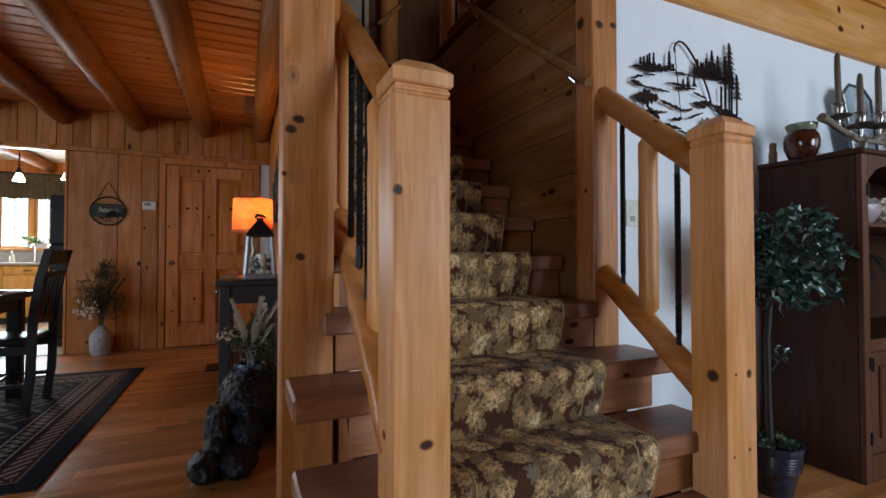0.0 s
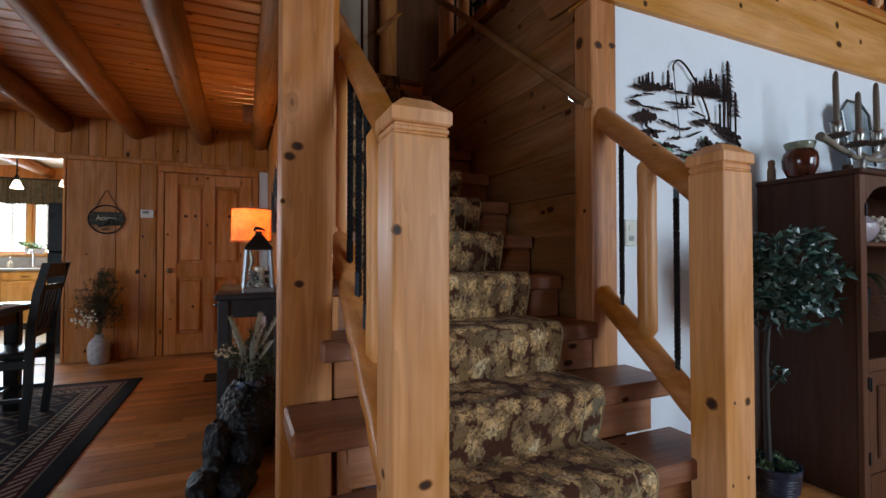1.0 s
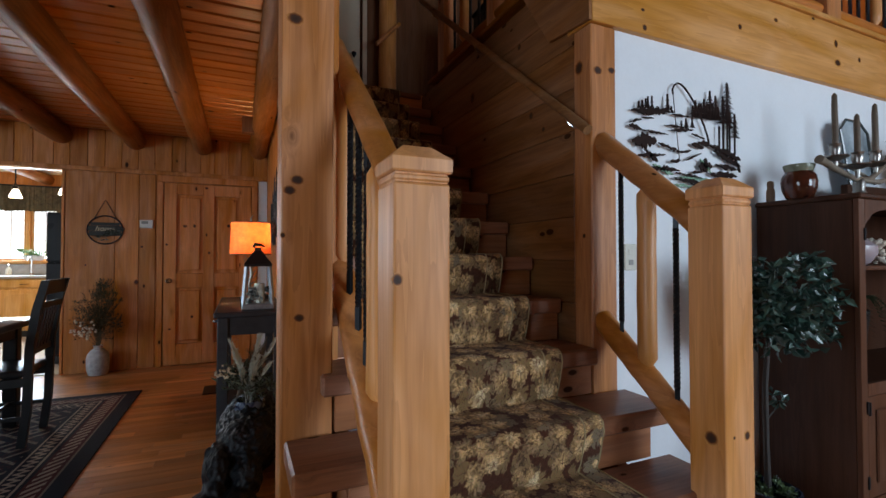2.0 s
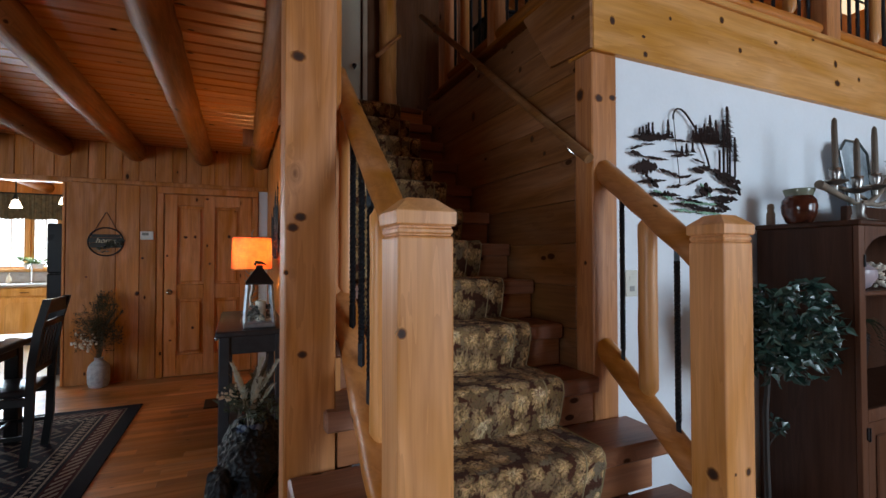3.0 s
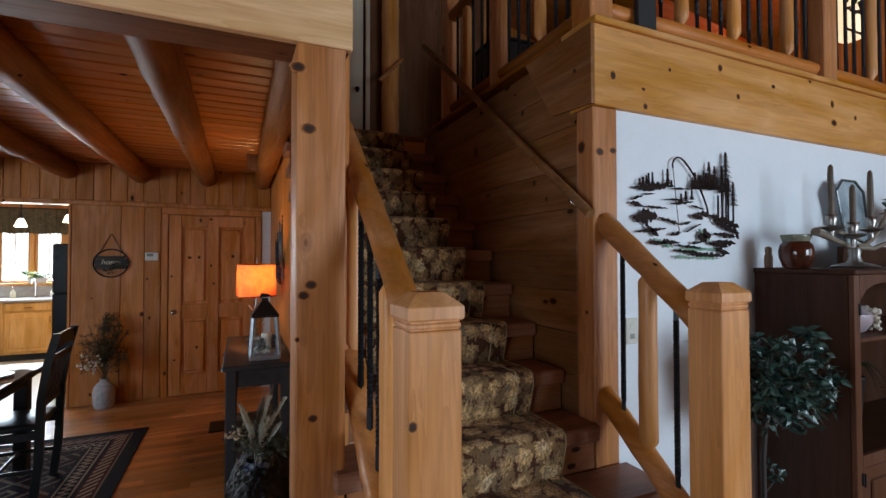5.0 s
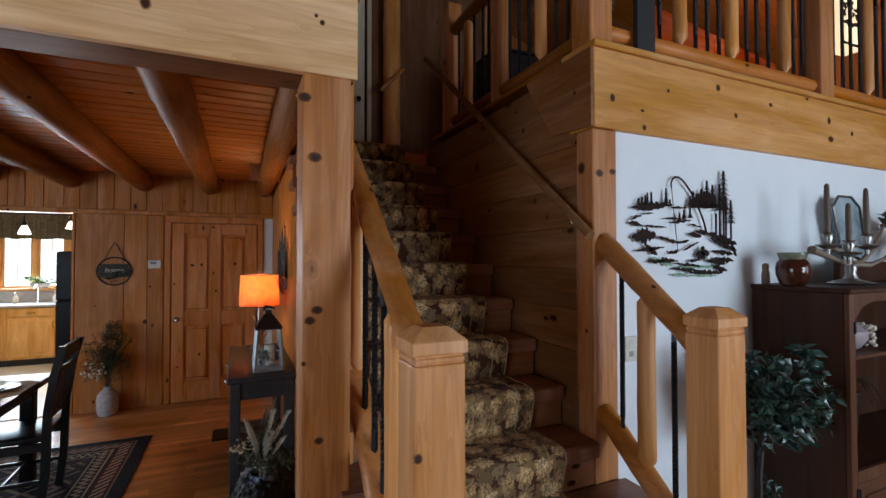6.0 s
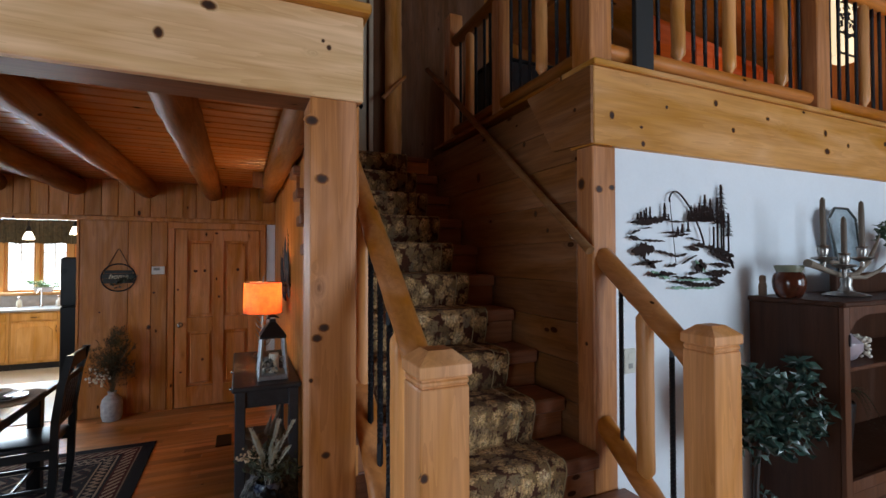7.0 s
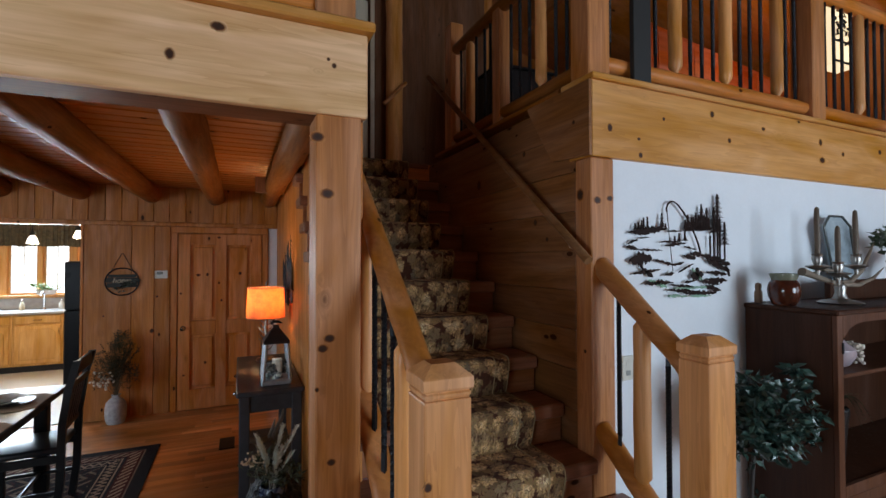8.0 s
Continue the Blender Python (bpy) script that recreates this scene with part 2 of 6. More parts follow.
def tube(points, radii, seg=12, bm=None, wobble=0.0, seed=0, square=False):
    """A round bar through points with a radius at each, closed at both ends."""
    own = bmesh.new()
    pts = [Vector(p) for p in points]
    if not isinstance(radii, (list, tuple)):
        radii = [radii] * len(pts)
    rng = random.Random(seed)
    rings = []
    side = None
    for i, p in enumerate(pts):
        d = (pts[min(i + 1, len(pts) - 1)] - pts[max(i - 1, 0)]).normalized()
        if side is None:
            side = d.orthogonal().normalized()
        side = (side - d * side.dot(d)).normalized()
        up = d.cross(side)
        ring = []
        for k in range(seg):
            a = 2 * math.pi * (k + (0.5 if square else 0)) / seg
            r = radii[i] * (1 + wobble * rng.uniform(-1, 1))
            ring.append(own.verts.new(p + side * math.cos(a) * r + up * math.sin(a) * r))
        rings.append(ring)
    for a, b in zip(rings, rings[1:]):
        for k in range(seg):
            own.faces.new((a[k], a[(k + 1) % seg], b[(k + 1) % seg], b[k]))
    own.faces.new(rings[0][::-1]), own.faces.new(rings[-1])
    return join(bm, own)


def lathe(profile, at, seg=24, bm=None):
    """A turned body from (radius, height) pairs."""
    own = bmesh.new()
    rings = []
    for r, z in profile:
        rings.append([own.verts.new((at[0] + r * math.cos(2 * math.pi * k / seg), at[1] + r * math.sin(2 * math.pi * k / seg), at[2] + z)) for k in range(seg)])
    for a, b in zip(rings, rings[1:]):
        for k in range(seg):
            own.faces.new((a[k], a[(k + 1) % seg], b[(k + 1) % seg], b[k]))
    own.faces.new(rings[0][::-1]), own.faces.new(rings[-1])
    return join(bm, own)


def log(a, b, r, seed=0, n=14, seg=14, taper=0.0, bm=None):
    """A slightly uneven log from a to b; taper draws its ends in."""
    rng = random.Random(seed)
    a, b = Vector(a), Vector(b)
    pts, rad = [], []
    for i in range(n + 1):
        f = i / n
        pts.append(a.lerp(b, f) + Vector((rng.uniform(-1, 1), rng.uniform(-1, 1), rng.uniform(-1, 1))) * r * 0.04)
        rad.append(r * (1 + 0.035 * rng.uniform(-1, 1)))
    if taper:
        d = (b - a).normalized()
        pts = [a, a + d * 0.022, a + d * 0.05] + [p for p in pts if 0.06 < (p - a).dot(d) < (b - a).length - 0.06] + [b - d * 0.05, b - d * 0.022, b]
        rad = [r * taper, r * taper, r] + rad[:len(pts) - 6] + [r, r * taper, r * taper]
    return tube(pts, rad, seg, bm)


def twisted(x, y, z0, z1, r=0.007, turns=9, bm=None):
    """A square iron bar, twisted along its middle."""
    own = bmesh.new()
    n = int(max(8, (z1 - z0) / 0.007))
    rings = []
    for i in range(n + 1):
        f = i / n
        a0 = 2 * math.pi * turns * min(max((f - 0.12) / 0.76, 0), 1)
        rings.append([own.verts.new((x + r * 1.3 * math.cos(a0 + k * math.pi / 2), y + r * 1.3 * math.sin(a0 + k * math.pi / 2), z0 + f * (z1 - z0))) for k in range(4)])
    for a, b in zip(rings, rings[1:]):
        for k in range(4):
            own.faces.new((a[k], a[(k + 1) % 4], b[(k + 1) % 4], b[k]))
    own.faces.new(rings[0][::-1]), own.faces.new(rings[-1])
    return join(bm, own)


def wall_with_hole(name, axis, plane, thick, a0, a1, z0, z1, holes, material, label=""):
    """A wall of real thickness; holes are (a, a, z, z) along it."""
    bm = bmesh.new()
    xs = sorted({a0, a1, *[h[0] for h in holes], *[h[1] for h in holes]})
    for u0, u1 in zip(xs, xs[1:]):
        inside = [h for h in holes if h[0] <= u0 + 1e-6 and h[1] >= u1 - 1e-6]
        spans = [(z0, z1)]
        for h in inside:
            spans = [s for lo, hi in spans for s in ((lo, h[2]), (h[3], hi)) if s[1] - s[0] > 1e-4]
        for lo, hi in spans:
            if axis == "y":
                box(u0, u1, plane, plane + thick, lo, hi, 0, bm)
            else:
                box(plane, plane + thick, u0, u1, lo, hi, 0, bm)
    ob = ob_of(name, bm, material)
    return tagged(ob, label, "wall", kind="structure")

# ---------------------------------------------------------------- structure
RUN, TOP = 0.228, 2.560
SX0, SX1 = 0.285, 1.372


def level(k):
    return 0.030 + 0.1945 * k if k else 0.0


def nose(k):
    return 1.964 + RUN * (k - 6)


floor = tagged(ob_of("floor", box(-4.0, 5.3, -4.6, 5.95, -0.12, -0.012, 0), FLOOR), "oiled honey-brown hardwood plank floor", "floor", kind="structure")
tagged(ob_of("kitchen_floor", box(-6.0, -0.6, 5.955, 9.75, -0.12, -0.001, 0), plain("pale_vinyl_tile", (0.55, 0.52, 0.45), 0.35, vary=0.1, scale=8)), "pale cream vinyl kitchen floor", "floor", kind="structure")

# assumed great room shell behind and beside the camera, out of view and dark to cut bounce
wall_with_hole("wall_south", "y", -4.6, 0.2, -4.0, 5.3, 0, 5.3, [(2.65, 4.85, 0.7, 2.8)], SHELL, "pine boarded wall with a tall window")
wall_with_hole("wall_east", "x", 5.1, 0.2, -4.4, 1.56, 0, 5.3, [(-2.5, -0.7, 0.9, 2.5)], SHELL, "pine boarded wall with a window")
wall_with_hole("wall_west", "x", -4.0, 0.2, -4.4, 5.86, 0, 5.3, [(2.85, 4.35, 0.8, 2.1), (-2.1, -0.3, 0.5, 2.1)], SHELL, "pine boarded wall with two windows")
tagged(ob_of("ceiling", box(-4.0, 5.3, -4.6, 6.4, 5.3, 5.4, 0), SHELL), "pine boarded ceiling high over the great room", "ceiling", kind="structure")

# white wall under the loft
wall_with_hole("wall_white", "y", 1.562, 0.12, 1.50, 5.1, 0, 2.30, [], WHITE, "white painted plaster wall under the loft")
# back wall of the dining room
wall_with_hole("wall_north", "y", 5.88, 0.12, -3.8, 0.42, 0, 2.62, [(-3.4, -1.66, 0, 2.10)], WALL_Z, "pine boarded wall with a wide kitchen opening")
# wall between dining room and stairs
wall_with_hole("wall_stair_left", "x", 0.285, 0.05, 1.75, 5.88, 0, 2.57, [], WALL_Z, "pine boarded wall beside the stairs")
# wall to the right of the stairs, with flat boards; stairwell shade is in their colour
stair_wall = wall_with_hole("wall_stair_right", "x", 1.40, 0.10, 1.66, 4.75, 0, 2.55, [], WALL_X, "knotty pine board wall beside the stairs, shade in its colour")
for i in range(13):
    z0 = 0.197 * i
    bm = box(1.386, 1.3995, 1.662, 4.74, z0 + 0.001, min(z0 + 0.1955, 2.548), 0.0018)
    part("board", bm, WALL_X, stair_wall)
# loft floors and the upper walls
tagged(ob_of("loft_floor_right", box(1.50, 5.1, 1.70, 6.3, 2.42, 2.585, 0), FLOOR), "hardwood loft floor", "floor", kind="structure")
tagged(ob_of("loft_floor_left", box(-3.8, 0.27, 1.75, 6.3, 2.59, 2.62, 0), FLOOR), "hardwood loft floor over the dining room", "floor", kind="structure")
tagged(ob_of("landing_floor", box(0.285, 1.50, nose(13) + 0.02, 6.3, 2.42, TOP - 0.004, 0), FLOOR), "hardwood landing at the top of the stairs", "floor", kind="structure")
wall_with_hole("wall_loft_back", "y", 6.3, 0.1, -4.0, 5.3, 2.4, 5.3, [], WALL_Z, "pine boarded loft wall")
wall_with_hole("wall_loft_east", "x", 5.1, 0.2, 1.56, 6.3, 2.4, 5.3, [], WALL_Z, "pine boarded loft end wall")
wall_with_hole("wall_loft_west", "x", -4.0, 0.2, 5.86, 6.4, 2.4, 5.3, [], WALL_Z, "pine boarded loft end wall")

# dining ceiling: boards run along x
bm = bmesh.new()
w = 0.135
y = 1.75
while y < 5.88:
    box(-3.8, 0.285, y, min(y + w - 0.013, 5.88), 2.550, 2.575, 0.008, bm)
    y += w
box(-3.8, 0.285, 1.75, 5.88, 2.578, 2.588, 0, bm)
tagged(ob_of("dining_ceiling", bm, CEIL), "glossy orange pine board ceiling", "ceiling", kind="structure")
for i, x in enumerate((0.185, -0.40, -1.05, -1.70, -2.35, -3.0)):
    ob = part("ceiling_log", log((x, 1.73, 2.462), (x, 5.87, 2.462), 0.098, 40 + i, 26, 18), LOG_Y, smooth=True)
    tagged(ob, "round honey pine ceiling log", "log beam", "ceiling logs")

# posts and beams in the stair plane
tagged(ob_of("post_left", box(0.114, 0.280, 1.552, 1.73, 0, 2.268, 0.006, seg=2), POST), "square knotty pine post beside the stairs", "post", kind="structure")
tagged(ob_of("post_right", box(1.384, 1.526, 1.546, 1.66, 0, 2.22, 0.006), POST), "square knotty pine post at the stair wall", "post", kind="structure")
tagged(ob_of("beam_left", box(-3.8, 0.303, 1.545, 1.585, 2.268, 2.585, 0.005), [BEAM_PALE]), "pale knotty pine beam over the dining room", "beam", kind="structure")
# Core and underside are a darker brown than the fascia board.
tagged(ob_of("beam_core_left", box(-3.8, 0.300, 1.587, 1.75, 2.271, 2.585, 0.004), SOFFIT), "dark brown pine beam behind the pale fascia", "beam", kind="structure")
tagged(ob_of("beam_cap_left", box(-3.8, 0.325, 1.505, 1.76, 2.586, 2.624, 0.008), BEAM_X), "yellow pine cap board on the beam", "trim", kind="structure")
tagged(ob_of("beam_right", box(1.380, 5.1, 1.530, 1.70, 2.222, 2.588, 0.004), BEAM_X), "yellow knotty pine fascia of the loft", "beam", kind="structure")
tagged(ob_of("beam_cap_right", box(1.368, 5.1, 1.510, 1.75, 2.589, 2.618, 0.006), BEAM_X), "yellow pine cap board under the loft railing", "trim", kind="structure")
# Pine like the fascia, coloured darker for its side turned from the light.
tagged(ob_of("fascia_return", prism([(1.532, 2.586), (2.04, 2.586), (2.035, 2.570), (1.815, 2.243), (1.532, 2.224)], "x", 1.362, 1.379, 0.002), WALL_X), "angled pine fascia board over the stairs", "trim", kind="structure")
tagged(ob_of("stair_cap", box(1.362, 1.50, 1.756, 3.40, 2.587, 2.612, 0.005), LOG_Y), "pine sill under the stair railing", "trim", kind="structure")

# ---------------------------------------------------------------- stairs
CX0, CX1 = 0.46, 1.178
m, nt, b = mat("leafy_carpet")
CARPET = m
tc = nt.nodes.new("ShaderNodeTexCoord")
sp = nt.nodes.new("ShaderNodeSeparateXYZ")
nt.links.new(tc.outputs["Object"], sp.inputs[0])
flat = nt.nodes.new("ShaderNodeCombineXYZ")
nt.links.new(sp.outputs["X"], flat.inputs[0])
nt.links.new(maths(nt, "ADD", sp.outputs["Y"], sp.outputs["Z"]), flat.inputs[1])
warpn = nd(nt, "ShaderNodeTexNoise", Scale=34.0, Detail=2.0)
nt.links.new(flat.outputs[0], warpn.inputs["Vector"])
wv = nd(nt, "ShaderNodeVectorMath")
wv.operation = "MULTIPLY_ADD"
nt.links.new(warpn.outputs["Color"], wv.inputs[0])
wv.inputs[1].default_value = (0.034, 0.034, 0.0)
nt.links.new(flat.outputs[0], wv.inputs[2])


def leaf_layer(scale, size, lobes, seed):
    """Lobed leaves, one to a cell, each turned by chance: the shape, its veins and a random value."""
    sh = nd(nt, "ShaderNodeVectorMath")
    sh.operation = "MULTIPLY_ADD"
    nt.links.new(wv.outputs[0], sh.inputs[0])
    sh.inputs[1].default_value = (scale, scale, 0)
    sh.inputs[2].default_value = (seed, seed * 1.7, 0)
    v = nd(nt, "ShaderNodeTexVoronoi", Scale=1.0, Randomness=0.75)
    v.voronoi_dimensions = "2D"
    nt.links.new(sh.outputs[0], v.inputs["Vector"])
    loc = nd(nt, "ShaderNodeVectorMath")
    loc.operation = "SUBTRACT"
    nt.links.new(sh.outputs[0], loc.inputs[0])
    nt.links.new(v.outputs["Position"], loc.inputs[1])
    cs = nt.nodes.new("ShaderNodeSeparateColor")
    nt.links.new(v.outputs["Color"], cs.inputs[0])
    ls = nt.nodes.new("ShaderNodeSeparateXYZ")
    nt.links.new(loc.outputs[0], ls.inputs[0])
    ang = maths(nt, "ADD", maths(nt, "ARCTAN2", ls.outputs["Y"], ls.outputs["X"]), maths(nt, "MULTIPLY", cs.outputs[0], 6.283))
    wave = maths(nt, "ABSOLUTE", maths(nt, "COSINE", maths(nt, "MULTIPLY", ang, lobes / 2)))
    fine = maths(nt, "ABSOLUTE", maths(nt, "COSINE", maths(nt, "MULTIPLY", ang, lobes * 1.5)))
    stretch = maths(nt, "ADD", 1.0, maths(nt, "MULTIPLY", maths(nt, "COSINE", ang), 0.5))
    rad = maths(nt, "MULTIPLY", maths(nt, "MULTIPLY", maths(nt, "ADD", maths(nt, "ADD", 0.44, maths(nt, "MULTIPLY", wave, 0.40)), maths(nt, "MULTIPLY", fine, 0.16)), stretch), size)
    inside = nt.nodes.new("ShaderNodeMapRange")
    inside.inputs["From Min"].default_value, inside.inputs["From Max"].default_value = -0.03, 0.04
    nt.links.new(maths(nt, "SUBTRACT", rad, v.outputs["Distance"]), inside.inputs["Value"])
    vein = maths(nt, "LESS_THAN", maths(nt, "MULTIPLY", maths(nt, "ABSOLUTE", maths(nt, "SINE", maths(nt, "MULTIPLY", ang, lobes / 2))), v.outputs["Distance"]), 0.016)
    return inside.outputs[0], vein, cs.outputs[1], v.outputs["Distance"]


shape_a, vein_a, rnd_a, d_a = leaf_layer(11.0, 0.56, 7.0, 0.3)
shape_b, vein_b, rnd_b, d_b = leaf_layer(13.0, 0.60, 7.0, 5.1)
mott = nd(nt, "ShaderNodeTexNoise", Scale=60.0, Detail=3.0)
nt.links.new(flat.outputs[0], mott.inputs["Vector"])
back = mixc(nt, mott.outputs["Fac"], (0.042, 0.014, 0.008), (0.105, 0.040, 0.021))
col_b = mixc(nt, vein_b, ramp(nt, rnd_b, [(0.0, (0.13, 0.080, 0.042)), (0.5, (0.28, 0.165, 0.07)), (1.0, (0.19, 0.142, 0.09))]), (0.05, 0.022, 0.012))
col_a = ramp(nt, maths(nt, "ADD", maths(nt, "MULTIPLY", rnd_a, 0.5), maths(nt, "SUBTRACT", 0.6, d_a)), [(0.0, (0.10, 0.055, 0.028)), (0.30, (0.23, 0.142, 0.074)), (0.6, (0.47, 0.282, 0.122)), (0.95, (0.56, 0.40, 0.225))])
shade = nd(nt, "ShaderNodeTexNoise", Scale=55.0, Detail=3.0, Roughness=0.6, Distortion=1.2)
nt.links.new(flat.outputs[0], shade.inputs["Vector"])
col_a = mixc(nt, 0.85, col_a, ramp(nt, shade.outputs["Fac"], [(0.36, (0.12, 0.11, 0.11)), (0.62, (0.86, 0.86, 0.86))]), "OVERLAY")
col_a = mixc(nt, vein_a, col_a, (0.06, 0.028, 0.014))
ccol = mixc(nt, shape_b, back, col_b)
ccol = mixc(nt, shape_a, ccol, col_a)
fuzz = nd(nt, "ShaderNodeTexNoise", Scale=420.0, Detail=2.0)
nt.links.new(tc.outputs["Object"], fuzz.inputs["Vector"])
ccol = mixc(nt, 0.6, ccol, fuzz.outputs["Color"], "SOFT_LIGHT")
nt.links.new(ccol, b.inputs["Base Color"])
b.inputs["Roughness"].default_value = 0.95
b.inputs["Specular IOR Level"].default_value = 0.1
b.inputs["Sheen Weight"].default_value = 0.05
bump(nt, b, maths(nt, "ADD", fuzz.outputs["Fac"], maths(nt, "MULTIPLY", shape_a, 0.6)), 0.5, 0.004)

stairs = thing("staircase", "stained pine staircase with open ends and a carpet runner", "staircase", (0.8, 1.2, 0))
for k in range(1, 13):
    x0, x1 = (0.125, 1.555) if k <= 3 else ((0.24, SX1) if k == 4 else (0.235, SX1))
    if k == 4:
        x1 = 1.384
    part("tread", box(x0, x1, nose(k), nose(k) + RUN + 0.03, level(k) - 0.068, level(k), 0.008), TREAD, stairs)
for k in range(1, 14):
    xr0, xr1 = (SX0, 1.46) if k <= 3 else (0.262 if k > 7 else SX0, SX1)
    part("riser", box(xr0, xr1, nose(k) + 0.032, nose(k) + 0.05, level(k - 1) + 0.001, level(k) - 0.069 if k < 13 else TOP - 0.006, 0.002), RISER, stairs)
part("stringer", prism([(nose(1) + 0.05, 0.0), (nose(13) + 0.0, level(12) - 0.075), (nose(13) + 0.0, level(10)), (nose(3), 0.0)], "x", 0.30, 0.34, 0), RISER, stairs)
part("stringer", prism([(nose(1) + 0.05, 0.0), (nose(13) + 0.0, level(12) - 0.075), (nose(13) + 0.0, level(10)), (nose(3), 0.0)], "x", 1.32, 1.365, 0), RISER, stairs)
part("landing_nosing", box(SX0, SX1, nose(13), nose(13) + 0.06, TOP - 0.04, TOP, 0.006), TREAD, stairs)

# the runner: one strip that follows nosings and risers
def runner_profile():
    pts = []
    for k in range(1, 14):
        n, z = nose(k), level(k)
        zb = level(k - 1)
        if k > 1:
            pts.append((n + 0.020, zb + 0.016))
        else:
            pts.append((n + 0.020, 0.01))
        pts += [(n + 0.006, zb + 0.05), (n - 0.010, z - 0.074), (n - 0.019, z - 0.036), (n - 0.013, z - 0.003), (n + 0.006, z + 0.014), (n + 0.04, z + 0.014)]
        if k < 13:
            pts.append((n + RUN - 0.004, z + 0.013))
    pts.append((nose(13) + 1.3, TOP + 0.010))
    return pts


prof = runner_profile()
runner = thing("stair_runner", "olive and brown leaf-patterned carpet runner on the stairs", "carpet runner", (0.82, 1.0, 0))


def runner_strip(name, cols):
    bm = bmesh.new()
    grid = [[bm.verts.new((cx, yy - dd * 0.7, zz + dd)) for cx, dd in cols] for yy, zz in prof]
    for ra, rb in zip(grid, grid[1:]):
        for i in range(len(cols) - 1):
            bm.faces.new((ra[i], ra[i + 1], rb[i + 1], rb[i]))
    part(name, bm, CARPET, runner, smooth=2)


runner_strip("border", [(CX0 - 0.002, -0.008), (CX0 + 0.004, 0.0), (CX0 + 0.085, 0.0)])
runner_strip("field", [(CX0 + 0.085, 0.0), (CX0 + 0.35, 0.001), (CX1 - 0.085, 0.0)])
runner_strip("border", [(CX1 - 0.085, 0.0), (CX1 - 0.004, 0.0), (CX1 + 0.002, -0.008)])
PIPING = plain("tan_piping", (0.34, 0.25, 0.13), 0.9, vary=0.25, scale=200)
for xe in (CX0 + 0.085, CX1 - 0.085, CX1 - 0.001):
    part("piping", tube([(xe, yy, zz + 0.0005) for yy, zz in prof], 0.0032, 6), PIPING, runner, "tan piping cord")

# ---------------------------------------------------------------- balustrades


def newel(parent, x0, x1, y0, y1, z0, ztop):
    bm = box(x0, x1, y0, y1, z0, ztop - 0.090, 0.006, seg=2)
    g = 0.005
    box(x0 + g, x1 - g, y0 + g, y1 - g, ztop - 0.0895, ztop - 0.066, 0.001, bm)
    box(x0 + 0.001, x1 - 0.001, y0 + 0.001, y1 - 0.001, ztop - 0.086, ztop - 0.071, 0.004, bm)
    p = part("newel_post", bm, NEWEL, parent)
    o, ins = 0.004, 0.034
    own = bmesh.new()
    rings = []
    for e, z in ((o - 0.004, ztop - 0.0665), (o, ztop - 0.062), (o, ztop - 0.034), (o - 0.003, ztop - 0.030), (-ins, ztop)):
        rings.append([own.verts.new((xx, yy, z)) for xx, yy in ((x0 - e, y0 - e), (x1 + e, y0 - e), (x1 + e, y1 + e), (x0 - e, y1 + e))])
    for a, c in zip(rings, rings[1:]):
        for i in range(4):
            own.faces.new((a[i], a[(i + 1) % 4], c[(i + 1) % 4], c[i]))
    own.faces.new(rings[0][::-1]), own.faces.new(rings[-1])
    part("cap", own, NEWEL, p)
    return p


SL = 0.1945 / RUN
bal_l = thing("stair_railing", "log stair railing with pine newel and black iron bars", "railing", (0.35, 1.0, 0.2), "stair railings")
newel(bal_l, 0.303, 0.441, 0.962, 1.092, 0.0, 1.452)
part("handrail", log((0.372, 1.06, 1.303), (0.372, 2.05, 1.303 + 0.99 * 0.84), 0.044, 3, 14, 20), RAIL, bal_l, smooth=True)
part("lower_rail", log((0.350, 1.06, 0.535), (0.350, 2.05, 0.535 + 0.99 * SL), 0.049, 4, 14, 20), RAIL, bal_l, smooth=True)
bal_r = thing("stair_railing", "log stair railing with pine newel and black iron bars", "railing", (1.42, 1.0, 0), "stair railings")
newel(bal_r, 1.375, 1.517, 0.952, 1.078, 0.0, 1.452)
part("handrail", log((1.45, 1.04, 1.272), (1.45, 1.56, 1.706), 0.046, 5, 10, 20), RAIL, bal_r, smooth=True)
part("lower_rail", log((1.45, 1.04, 0.508), (1.45, 1.56, 0.925), 0.046, 6, 10, 20), RAIL, bal_r, smooth=True)


def spindle(parent, x, y, z0, z1, r=0.028, seed=0):
    return part("spindle", log((x, y, z0), (x, y, z1), r, seed, 8, 12, 0.45), LOG_Z, parent, smooth=True)


def bar(parent, x, y, z0, z1):
    return part("iron_bar", twisted(x, y, z0, z1, 0.009, (z1 - z0) * 11), IRON, parent)


for yy in (1.29, 1.755):
    spindle(bal_l, 0.358, yy, 0.56 + (yy - 1.06) * SL, 1.29 + (yy - 1.06) * 0.84, 0.032, int(yy * 100))
for yy in (1.375, 1.485, 1.615):
    bar(bal_l, 0.350, yy, 0.585 + (yy - 1.06) * SL, 1.29 + (yy - 1.06) * 0.84)
spindle(bal_r, 1.45, 1.315, 0.748, 1.492, 0.036, 77)
for yy in (1.184, 1.446):
    bar(bal_r, 1.45, yy, 0.508 + (yy - 1.04) * 0.802, 1.272 + (yy - 1.04) * 0.835)

